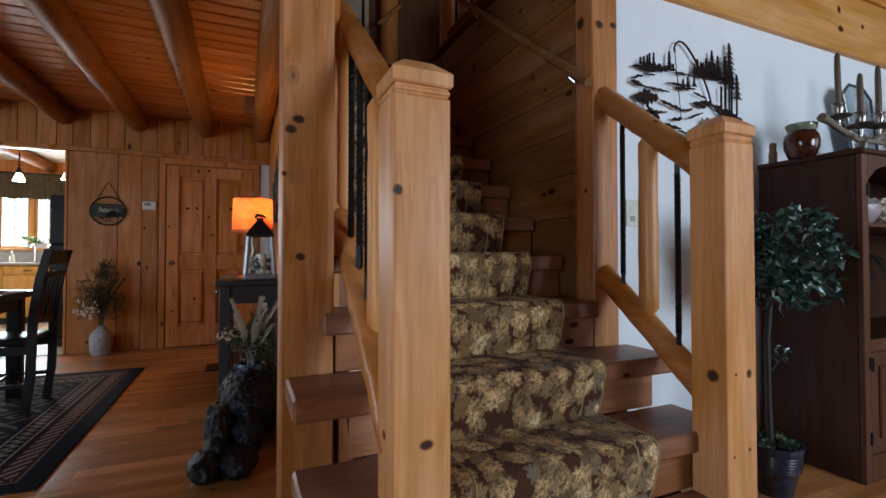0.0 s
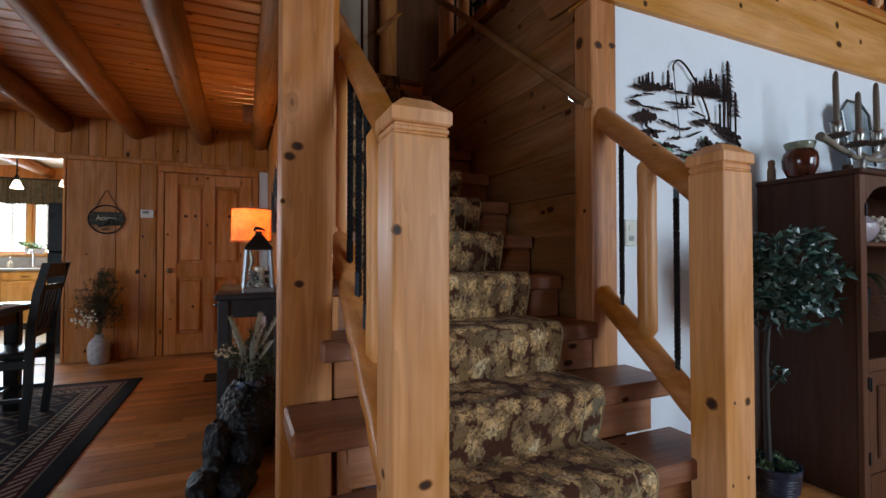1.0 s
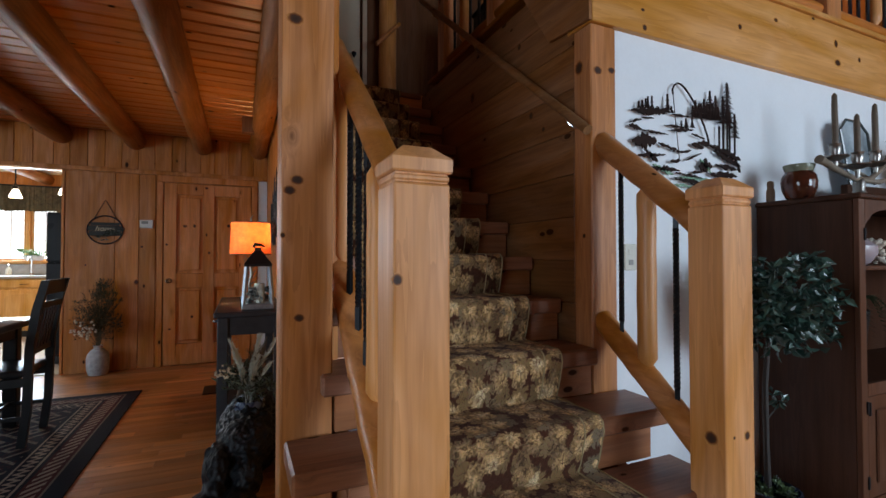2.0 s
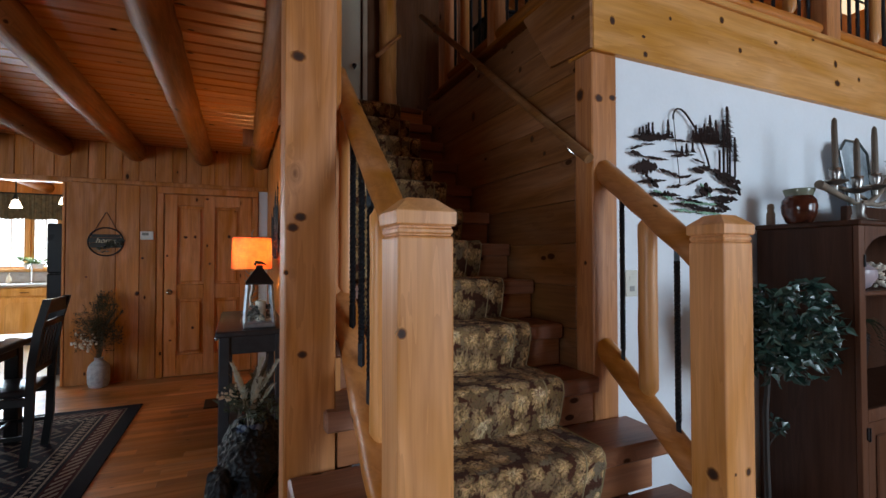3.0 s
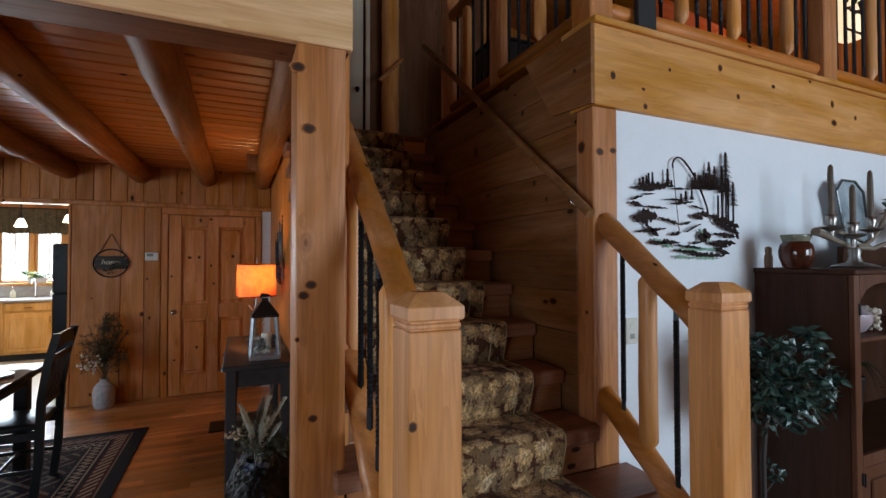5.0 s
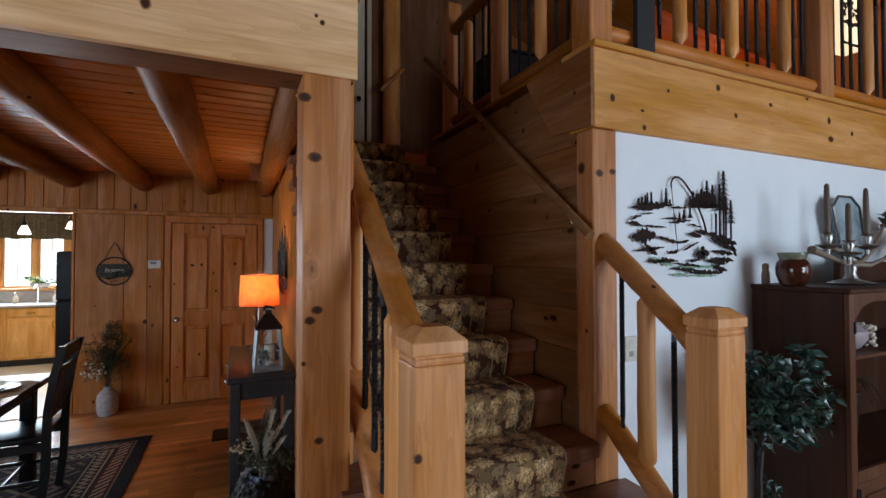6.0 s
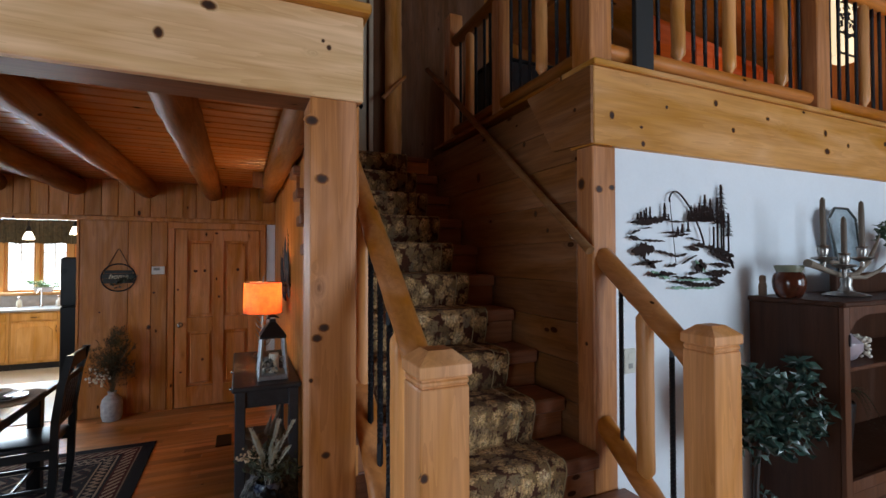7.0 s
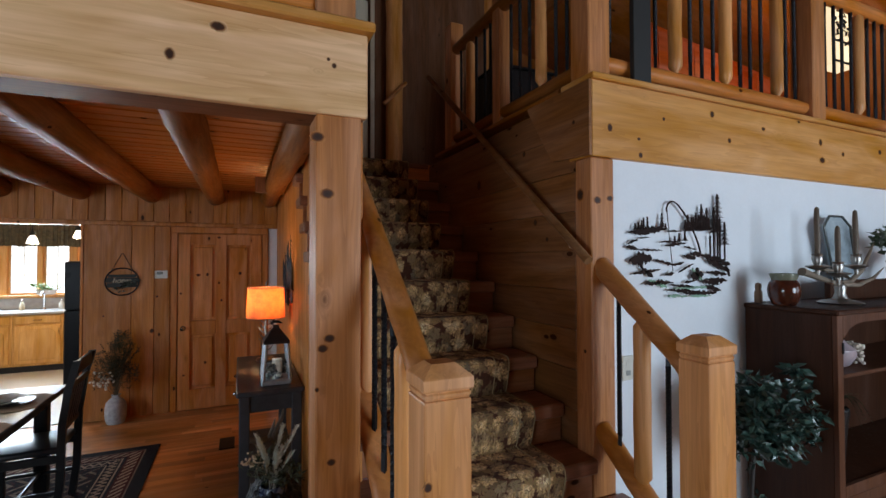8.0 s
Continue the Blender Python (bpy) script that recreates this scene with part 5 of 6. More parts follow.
# ---------------------------------------------------------------- kitchen
wall_with_hole("wall_kitchen_back", "y", 9.46, 0.12, -6.0, -0.6, 0, 2.6, [(-3.56, -3.165, 1.15, 2.1), (-3.105, -2.74, 1.15, 2.1)], WALL_Z, "pine kitchen wall with a double window")
wall_with_hole("wall_kitchen_west", "x", -6.0, 0.1, 5.9, 9.46, 0, 2.6, [], WALL_Z, "pine kitchen side wall")
wall_with_hole("wall_kitchen_east", "x", -0.6, 0.1, 6.0, 9.46, 0, 2.6, [], WALL_Z, "pine kitchen side wall")
tagged(ob_of("ceiling_kitchen", box(-6.0, -0.5, 6.0, 9.58, 2.56, 2.62, 0), CREAM), "cream kitchen ceiling", "ceiling", kind="structure")
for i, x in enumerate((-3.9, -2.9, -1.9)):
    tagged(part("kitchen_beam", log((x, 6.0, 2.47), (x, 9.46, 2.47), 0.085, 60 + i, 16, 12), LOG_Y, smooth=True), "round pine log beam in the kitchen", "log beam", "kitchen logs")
win = thing("window_1", "double kitchen window with pine frames and muntins", "window", (-3.15, 9.46, 1.15), kind="structure")
PW = pine("window_pine", "z", (0.56, 0.30, 0.11), (0.42, 0.21, 0.07), knots=0.2)
WHITEPAINT = plain("white_muntin_paint", (0.7, 0.7, 0.7), 0.5)
for x0, x1 in ((-3.56, -3.165), (-3.105, -2.74)):
    for a0, a1, b0, b1 in ((x0, x0 + 0.03, 1.151, 2.099), (x1 - 0.03, x1, 1.151, 2.099), (x0 + 0.031, x1 - 0.031, 1.151, 1.18), (x0 + 0.031, x1 - 0.031, 2.07, 2.099)):
        part("sash", box(a0, a1, 9.47, 9.51, b0, b1, 0.003), PW, win)
    part("muntin", box((x0 + x1) / 2 - 0.005, (x0 + x1) / 2 + 0.005, 9.484, 9.494, 1.181, 2.069, 0), WHITEPAINT, win)
    for z in (1.47, 1.79):
        part("muntin", box(x0 + 0.031, x1 - 0.031, 9.4845, 9.4935, z, z + 0.010, 0), WHITEPAINT, win)
    g = part("pane", box(x0 + 0.03, x1 - 0.03, 9.497, 9.50, 1.18, 2.07, 0), glass("pane_glass" if x0 < -3.2 else "pane_glass_b"), win)
    g.visible_shadow = False
for a0, a1, b0, b1 in ((-3.65, -3.562, 1.10, 2.15), (-3.163, -3.107, 1.15, 2.15), (-2.738, -2.65, 1.10, 2.15)):
    part("casing", box(a0, a1, 9.435, 9.459, b0, b1, 0.004), PW, win)
part("window_sill", box(-3.68, -2.62, 9.36, 9.458, 1.10, 1.148, 0.006), PW, win)
VAL = plain("dark_plaid_cotton", (0.085, 0.07, 0.045), 0.95, vary=0.6, scale=26)
valance = thing("valance", "gathered dark curtain valance over the kitchen window", "curtain", (-3.2, 9.40, 1.9))
bm = bmesh.new()
n = 220
top, low = [], []
for i in range(n + 1):
    x = -4.0 + 1.42 * i / n
    yy = 9.40 + 0.022 * math.sin(i * 0.55) + 0.01 * math.sin(i * 1.37)
    sc = 0.018 * abs(math.sin(i * 0.0571 + 0.6)) + 0.008 * math.sin(i * 0.8)
    top.append(bm.verts.new((x, 9.40 + 0.004 * math.sin(i * 0.9), 2.36)))
    low.append(bm.verts.new((x, yy, 1.93 + sc)))
for i in range(n):
    bm.faces.new((top[i], top[i + 1], low[i + 1], low[i]))
part("cloth", bm, VAL, valance, smooth=2)
part("rod", tube([(-4.05, 9.405, 2.35), (-2.55, 9.405, 2.35)], 0.012, 8), IRON, valance)

counter = thing("kitchen_worktop", "grey speckled worktop with backsplash under the window", "worktop", (-3.2, 9.1, 0.9))
GREY = plain("grey_laminate", (0.34, 0.33, 0.32), 0.35, vary=0.2, scale=120)
part("slab", box(-5.4, -2.02, 8.80, 9.455, 0.885, 0.92, 0.006), GREY, counter)
part("backsplash", box(-5.4, -2.02, 9.432, 9.458, 0.921, 1.095, 0.004), GREY, counter)
for i in range(4):
    x1 = -2.04 - 0.62 * i
    unit = thing("base_cabinet", "honey oak base cabinet with an arched panel door", "cabinet", (x1 - 0.31, 9.1, 0), "kitchen cabinets")
    part("body", box(x1 - 0.616, x1, 8.85, 9.45, 0.10, 0.884, 0.002), OAK, unit)
    part("plinth", box(x1 - 0.616, x1, 8.90, 9.40, 0.0, 0.099, 0), BLACK, unit)
    part("drawer", box(x1 - 0.585, x1 - 0.03, 8.828, 8.849, 0.745, 0.865, 0.006), OAK, unit)
    dbm = box(x1 - 0.585, x1 - 0.03, 8.830, 8.849, 0.135, 0.715, 0.005)
    e0, e1 = x1 - 0.585 + 0.055, x1 - 0.03 - 0.055
    prism([(e0, 0.19), (e1, 0.19), (e1, 0.60), (e1 - 0.06, 0.655), (e0 + 0.06, 0.655), (e0, 0.60)], "y", 8.820, 8.831, 0.005, dbm)
    dd = part("door", dbm, OAK, unit)
    hx = x1 - 0.575 if i % 2 == 0 else x1 - 0.045
    part("handle", tube([(hx + 0.005, 8.83, 0.56), (hx + 0.005, 8.808, 0.575), (hx + 0.005, 8.808, 0.645), (hx + 0.005, 8.83, 0.66)], 0.005, 6), IRON, dd)
    part("handle", tube([(x1 - 0.36, 8.828, 0.80), (x1 - 0.345, 8.806, 0.80), (x1 - 0.275, 8.806, 0.80), (x1 - 0.26, 8.828, 0.80)], 0.005, 6), IRON, unit)
tap = thing("tap", "chrome kitchen tap with a tall spout", "tap", (-3.03, 9.25, 0.92))
CHROME = plain("bright_chrome", (0.8, 0.8, 0.8), 0.12, 1.0, vary=0.02)
part("spout", tube([(-3.03, 9.28, 0.921), (-3.03, 9.28, 1.16), (-3.03, 9.25, 1.20), (-3.03, 9.17, 1.20), (-3.03, 9.14, 1.15)], 0.012, 8), CHROME, tap, smooth=True)
part("base", lathe([(0.03, 0), (0.028, 0.02), (0.014, 0.03)], (-3.03, 9.28, 0.921), 12), CHROME, tap, smooth=True)
for x, nm, tint in ((-3.30, "soap_bottle", (0.5, 0.45, 0.35)), (-2.80, "soap_dispenser", (0.62, 0.62, 0.60))):
    so = thing(nm, "small pump bottle beside the sink", "bottle", (x, 9.25, 0.92))
    part("bottle", lathe([(0.032, 0), (0.036, 0.01), (0.034, 0.09), (0.014, 0.115), (0.012, 0.14)], (x, 9.25, 0.9205), 14), plain(nm + "_skin", tint, 0.3), so, smooth=True)
    part("pump", tube([(x, 9.25, 1.058), (x, 9.25, 1.09), (x, 9.21, 1.085)], 0.006, 6), CHROME, so)
herb = thing("window_planter", "small metal trough with green herbs on the sill", "planter", (-3.02, 9.40, 1.148))
part("trough", prism([(-3.15, 1.149), (-2.93, 1.149), (-2.89, 1.235), (-3.19, 1.235)], "y", 9.375, 9.425, 0.006), plain("pale_zinc", (0.5, 0.5, 0.5), 0.5, 0.3), herb)
part("herbs", leaves((-3.04, 9.39, 1.275), (0.15, 0.035, 0.04), 260, 0.045, 0.012, 17, -0.2), leafy("herb_green", (0.05, 0.12, 0.03), (0.16, 0.26, 0.08)), herb)
MILK = glow("lit_opal_glass", (1.0, 0.93, 0.80), 3.0)
for x, y, z in ((-2.52, 7.2, 1.93), (-2.13, 7.5, 2.02)):
    pend = thing("pendant_lamp", "lit opal glass pendant lamp on a dark rod", "lamp", (x, y, z), "kitchen pendants")
    part("shade", lathe([(0.022, 0.10), (0.036, 0.08), (0.058, 0.02), (0.062, 0.0), (0.055, 0.002), (0.032, 0.075)], (x, y, z), 20), MILK, pend, "lit opal bell shade", smooth=True)
    part("rod", tube([(x, y, z + 0.12), (x, y, 2.56)], 0.008, 6), IRON, pend)
    part("cap", lathe([(0.030, 0.1), (0.030, 0.13), (0.012, 0.17)], (x, y, z), 12), IRON, pend)
    point_lamp("pendant_light", (x, y, z - 0.03), 34, (1.0, 0.82, 0.56), 0.05)
fridge = thing("fridge", "tall black refrigerator beside the kitchen opening", "fridge", (-1.6, 6.8, 0))
part("body", box(-1.99, -1.20, 6.52, 7.15, 0.02, 1.71, 0.012), BLACKSTEEL, fridge)
part("door", box(-1.985, -1.205, 6.45, 6.515, 0.10, 1.14, 0.012), BLACKSTEEL, fridge)
part("freezer_door", box(-1.985, -1.205, 6.45, 6.515, 1.15, 1.705, 0.012), BLACKSTEEL, fridge)
part("kick_plate", box(-1.97, -1.22, 6.48, 6.519, 0.0, 0.09, 0.004), BLACK, fridge)

tagged(ob_of("backdrop", box(-8.0, 1.0, 11.5, 11.52, 0.2, 4.5, 0), glow("overcast_distance", (0.88, 0.95, 1.0), 1.6)), "bright overcast distance outside the window", "backdrop", kind="structure")

# ---------------------------------------------------------------- great room side: hutch, plants, wall art
hutch = thing("hutch_cabinet", "dark brown wooden hutch with an arched open shelf", "cabinet", (3.2, 1.33, 0))
HX0, HX1, HY0, HY1, HZ = 2.497, 4.05, 1.105, 1.545, 1.455
FRAME = pine("reddish_cabinet_wood", "z", (0.105, 0.042, 0.022), (0.060, 0.022, 0.012), knots=0.0, rough=0.4, vary=0.05, gloss=0.12)
part("side_panel", box(HX0, HX0 + 0.02, HY0 + 0.022, HY1, 0.0, HZ, 0.002), WALNUT, hutch)
part("side_panel", box(HX1 - 0.02, HX1, HY0 + 0.022, HY1, 0.0, HZ, 0.002), WALNUT, hutch)
part("back", box(HX0 + 0.02, HX1 - 0.02, HY1 - 0.012, HY1, 0.05, HZ, 0), WALNUT, hutch)
part("top", box(HX0 - 0.012, HX1 + 0.012, HY0 - 0.012, HY1 + 0.003, HZ + 0.001, HZ + 0.027, 0.006), WALNUT, hutch)
part("stile", box(HX0 + 0.0, HX0 + 0.05, HY0, HY0 + 0.021, 0.0, HZ, 0.002), FRAME, hutch)
part("stile", box(HX1 - 0.05, HX1, HY0, HY0 + 0.021, 0.0, HZ, 0.002), FRAME, hutch)
pts = [(HX0 + 0.051, HZ), (HX1 - 0.051, HZ)]
for i in range(25):
    f = i / 24
    x = HX1 - 0.051 - f * (HX1 - HX0 - 0.102)
    pts.append((x, HZ - 0.115 + 0.075 * min(1.0, 3.2 * math.sin(math.pi * f)) ** 0.5))
part("arched_rail", prism(pts, "y", HY0, HY0 + 0.02, 0), FRAME, hutch)
part("shelf", box(HX0 + 0.021, HX1 - 0.021, HY0 + 0.03, HY1 - 0.013, 1.135, 1.155, 0.003), FRAME, hutch)
part("shelf", box(HX0 + 0.021, HX1 - 0.021, HY0 + 0.022, HY1 - 0.013, 0.60, 0.625, 0.003), WALNUT, hutch)
part("middle_rail", box(HX0 + 0.051, HX1 - 0.051, HY0, HY0 + 0.02, 0.575, 0.63, 0.002), FRAME, hutch)
part("base_rail", box(HX0 + 0.051, HX1 - 0.051, HY0, HY0 + 0.02, 0.0, 0.12, 0.002), FRAME, hutch)
part("floor_board", box(HX0 + 0.021, HX1 - 0.021, HY0 + 0.022, HY1 - 0.013, 0.09, 0.11, 0), WALNUT, hutch)
for x0, x1 in ((HX0 + 0.053, 3.27), (3.274, HX1 - 0.053)):
    bm = box(x0, x1, HY0 + 0.002, HY0 + 0.02, 0.123, 0.572, 0.003)
    box(x0 + 0.06, x1 - 0.06, HY0 - 0.008, HY0 + 0.004, 0.185, 0.51, 0.008, bm)
    d = part("door", bm, FRAME, hutch)
    part("knob", lathe([(0.004, 0), (0.011, 0.008), (0.012, 0.018), (0.004, 0.024)], ((x1 - 0.03) if x0 < 3 else (x0 + 0.03), HY0 - 0.012, 0.34), 10), IRON, d)
for z in (1.27, 0.50, 0.17):
    part("hinge", box(HX0 + 0.036, HX0 + 0.048, HY0 - 0.006, HY0 - 0.0005, z, z + 0.055, 0.001), IRON, hutch)
part("hinge", box(HX0 + 0.054, HX0 + 0.064, HY0 - 0.007, HY0 - 0.0005, 0.49, 0.55, 0.001), IRON, hutch)
TOPZ = HZ + 0.0275

jar = thing("pottery_jar", "glazed red-brown pottery jar with a green rim", "jar", (2.535, 1.36, TOPZ))
m, nt, b = mat("redbrown_glaze")
tc = nt.nodes.new("ShaderNodeTexCoord")
nz = nd(nt, "ShaderNodeTexNoise", Scale=18.0, Detail=4.0)
nt.links.new(tc.outputs["Object"], nz.inputs["Vector"])
nt.links.new(ramp(nt, nz.outputs["Fac"], [(0.3, (0.028, 0.008, 0.005)), (0.75, (0.10, 0.024, 0.011))]), b.inputs["Base Color"])
b.inputs["Roughness"].default_value = 0.12
part("body", lathe([(0.0459, 0), (0.0555, 0.006), (0.0725, 0.05), (0.0755, 0.085), (0.0703, 0.115), (0.0562, 0.135)], (2.535, 1.36, TOPZ), 32), m, jar, smooth=True)
part("rim", lathe([(0.0566, 0.1355), (0.0614, 0.15), (0.0666, 0.165), (0.0651, 0.17), (0.0555, 0.16), (0.0518, 0.14)], (2.535, 1.36, TOPZ), 32), plain("grey_green_glaze", (0.16, 0.17, 0.12), 0.2, vary=0.3), jar, "grey-green glazed rim", smooth=True)
# Small brown upright body behind the jar.
tagged(part("wooden_bottle", lathe([(0.018, 0), (0.020, 0.01), (0.020, 0.06), (0.014, 0.075), (0.017, 0.09), (0.015, 0.108), (0.005, 0.114)], (2.545, 1.50, TOPZ), 14), plain("turned_brown_wood", (0.20, 0.11, 0.06), 0.5), smooth=True), "small brown upright shape behind the jar", "ornament")

cand = thing("candelabra", "silver and antler candelabra with three dark candles", "candelabra", (2.90, 1.28, TOPZ))
part("foot", lathe([(0.10, 0), (0.105, 0.008), (0.085, 0.016), (0.035, 0.03), (0.024, 0.06), (0.028, 0.09), (0.02, 0.11)], (2.90, 1.28, TOPZ), 28), SILVER, cand, "polished silver foot", smooth=True)
part("antler", tube([(2.53, 1.27, 1.665), (2.58, 1.27, 1.655), (2.70, 1.28, 1.63), (2.86, 1.28, 1.595), (3.0, 1.28, 1.60), (3.13, 1.28, 1.67), (3.21, 1.28, 1.76), (3.26, 1.28, 1.82)], [0.0216, 0.0173, 0.0144, 0.0137, 0.0137, 0.0122, 0.0086, 0.0022], 10), ANTLER, cand, "weathered deer antler", smooth=True)
part("antler", tube([(2.90, 1.27, 1.59), (3.02, 1.25, 1.585), (3.15, 1.24, 1.62), (3.27, 1.24, 1.68)], [0.0130, 0.0122, 0.0094, 0.0022], 10), ANTLER, cand, smooth=True)
part("antler", tube([(2.64, 1.28, 1.645), (2.78, 1.31, 1.67), (2.95, 1.33, 1.665), (3.05, 1.31, 1.62)], [0.0094, 0.0101, 0.0094, 0.0086], 10), ANTLER, cand, smooth=True)
WAX = plain("grey_brown_wax", (0.10, 0.068, 0.045), 0.6, vary=0.25, scale=60, relief=0.5)
for x, y, z, h in ((2.69, 1.28, 1.70, 0.31), (2.80, 1.24, 1.66, 0.25), (3.065, 1.28, 1.70, 0.31)):
    cup = part("candle_cup", lathe([(0.008, -0.07), (0.012, -0.03), (0.055, -0.012), (0.052, -0.004), (0.018, 0.0), (0.026, 0.03), (0.022, 0.045), (0.028, 0.056), (0.018, 0.05)], (x, y, z), 20), SILVER, cand, "silver candle cup", smooth=True)
    part("candle", tube([(x, y, z + 0.03), (x + 0.002, y, z + h * 0.4), (x - 0.001, y, z + h * 0.8), (x, y, z + h - 0.012), (x, y, z + h)], [0.013, 0.0135, 0.013, 0.011, 0.003], 12, wobble=0.05, seed=int(x * 100)), WAX, cup, "dark taper candle", smooth=True)

plaque = thing("glass_plaque", "cut-corner glass plaque with a pale mountain picture", "plaque", (3.36, 1.49, TOPZ))
pl = [(3.265, 1.552), (3.52, 1.552), (3.435, 1.935), (3.345, 1.995), (3.205, 1.995), (3.145, 1.93)]
part("slab", prism(pl, "y", 1.475, 1.490, 0.004), plain("blue_grey_glass", (0.30, 0.36, 0.40), 0.1, vary=0.8, scale=9), plaque)
part("rim", tube([(x, 1.472, z) for x, z in pl + pl[:1]], 0.008, 6), plain("dark_bevel", (0.06, 0.07, 0.07), 0.15), plaque)
part("stand", box(3.24, 3.50, 1.44, 1.52, TOPZ, 1.548, 0.004), WALNUT, plaque)
part("name_plate", box(3.335, 3.53, 1.462, 1.471, 1.552, 1.632, 0.003), plain("white_enamel", (0.6, 0.64, 0.68), 0.3), plaque, "white plate with blue letters")
fc = bpy.data.curves.new("lettering", "FONT")
fc.body, fc.size, fc.extrude, fc.align_x = "DGE", 0.062, 0.001, "CENTER"
tmp = bpy.data.objects.new("scratch", fc)
scene.collection.objects.link(tmp)
me = bpy.data.meshes.new_from_object(tmp)
bpy.data.objects.remove(tmp)
me.materials.append(plain("blue_lettering", (0.03, 0.07, 0.14), 0.5))
plate_text = new("lettering", me)
plate_text.matrix_basis = Matrix.Translation((3.435, 1.4608, 1.572)) @ Euler((radians(90), 0, 0)).to_matrix().to_4x4()
plate_text.parent = plaque
plate_text.matrix_parent_inverse = plaque.matrix_basis.inverted()
tagged(part("wooden_box", box(3.06, 3.95, 1.40, 1.435, TOPZ, 1.60, 0.004), WALNUT), "low dark wooden box along the hutch top", "box")
ivy = thing("ivy_plant", "trailing green plant on the hutch top", "plant", (3.85, 1.34, TOPZ))
part("pot", lathe([(0.06, 0), (0.08, 0.12), (0.085, 0.13), (0.07, 0.12)], (3.8, 1.32, TOPZ), 20), BLACK, ivy)
part("foliage", leaves((3.78, 1.30, 1.80), (0.20, 0.13, 0.14), 500, 0.06, 0.018, 41, 0.0), leafy("ivy_green", (0.025, 0.045, 0.02), (0.07, 0.10, 0.05)), ivy)

shellpot = thing("bead_pot", "mauve pot with a string of pale beads", "pot", (2.86, 1.27, 1.155))
part("pot", lathe([(0.05, 0), (0.07, 0.012), (0.098, 0.06), (0.096, 0.095), (0.06, 0.125), (0.05, 0.14), (0.044, 0.135)], (2.80, 1.27, 1.1555), 28), plain("mauve_glaze", (0.34, 0.27, 0.29), 0.3), shellpot, smooth=True)
rng = random.Random(3)
bm = bmesh.new()
for i in range(70):
    a = rng.uniform(-0.6, 1.9)
    bmesh.ops.create_icosphere(bm, subdivisions=1, radius=0.011, matrix=Matrix.Translation((2.86 + 0.075 * math.cos(a) + rng.uniform(-0.012, 0.012), 1.21 + rng.uniform(-0.03, 0.05), 1.21 + 0.062 * math.sin(a) + rng.uniform(-0.01, 0.01))))
part("beads", bm, plain("ivory_beads", (0.62, 0.55, 0.46), 0.4), shellpot, "ivory beads")
fern = thing("fern", "drooping green fern on the hutch shelf", "plant", (2.85, 1.30, 0.625))
part("pot", lathe([(0.05, 0), (0.065, 0.20), (0.075, 0.30), (0.07, 0.31), (0.055, 0.30)], (2.80, 1.28, 0.6255), 18), BLACK, fern)
bm = bmesh.new()
rng = random.Random(19)
verts = []
for i in range(22):
    a = rng.uniform(0, 6.28)
    L = rng.uniform(0.18, 0.30)
    p0 = Vector((2.80, 1.27, 0.93))
    for k in range(26):
        f = k / 25
        p = p0 + Vector((math.cos(a) * L * f, math.sin(a) * L * f * 0.6, 0.42 * f - 0.62 * f * f))
        side_v = Vector((-math.sin(a), math.cos(a), -0.4)).normalized()
        wd = 0.035 * math.sin(math.pi * min(1, f * 0.9 + 0.1))
        for s in (-1, 1):
            q = p + side_v * s * wd + Vector((math.cos(a), math.sin(a), 0)) * 0.012
            v = [bm.verts.new(p), bm.verts.new(p + Vector((math.cos(a), math.sin(a), 0)) * 0.008), bm.verts.new(q)]
            bm.faces.new(v)
part("fronds", bm, leafy("fern_green", (0.04, 0.08, 0.05), (0.10, 0.16, 0.10)), fern)

# potted tree beside the hutch
tree = thing("potted_tree", "small dark green tree in a blue glazed pot", "plant", (2.075, 1.24, 0))
m, nt, b = mat("blue_ribbed_glaze")
tc = nt.nodes.new("ShaderNodeTexCoord")
nz = nd(nt, "ShaderNodeTexNoise", Scale=30.0, Detail=4.0)
nt.links.new(tc.outputs["Object"], nz.inputs["Vector"])
nt.links.new(ramp(nt, nz.outputs["Fac"], [(0.35, (0.008, 0.012, 0.024)), (0.75, (0.03, 0.042, 0.068))]), b.inputs["Base Color"])
b.inputs["Roughness"].default_value = 0.22
prof = [(0.062, 0), (0.07, 0.006), (0.082, 0.06), (0.092, 0.10)]
for i in range(7):
    prof += [(0.096 + 0.0015 * i, 0.105 + 0.012 * i), (0.099 + 0.0015 * i, 0.111 + 0.012 * i)]
prof += [(0.110, 0.20), (0.112, 0.212), (0.103, 0.214), (0.098, 0.18)]
part("pot", lathe(prof, (2.075, 1.24, 0), 36), m, tree, "dark blue ribbed pot", smooth=True)
part("moss", leaves((2.075, 1.24, 0.205), (0.075, 0.075, 0.02), 260, 0.03, 0.008, 43, -0.6), leafy("moss_green", (0.03, 0.06, 0.02), (0.08, 0.13, 0.05)), tree)
part("trunk", tube([(2.06, 1.24, 0.17), (2.05, 1.24, 0.4), (2.055, 1.245, 0.65), (2.075, 1.24, 0.85), (2.12, 1.24, 1.05)], [0.014, 0.012, 0.012, 0.010, 0.006], 8), plain("grey_bark", (0.035, 0.030, 0.027), 0.8), tree, smooth=True)
BARK = plain("thin_bark", (0.04, 0.034, 0.03), 0.8)
rng = random.Random(44)
for i in range(16):
    z = rng.uniform(0.8, 1.05)
    part("branch", tube([(2.10, 1.24, z), (2.10 + rng.uniform(-0.22, 0.26), 1.24 + rng.uniform(-0.12, 0.15), z + rng.uniform(-0.06, 0.2))], [0.005, 0.002], 5), BARK, tree)
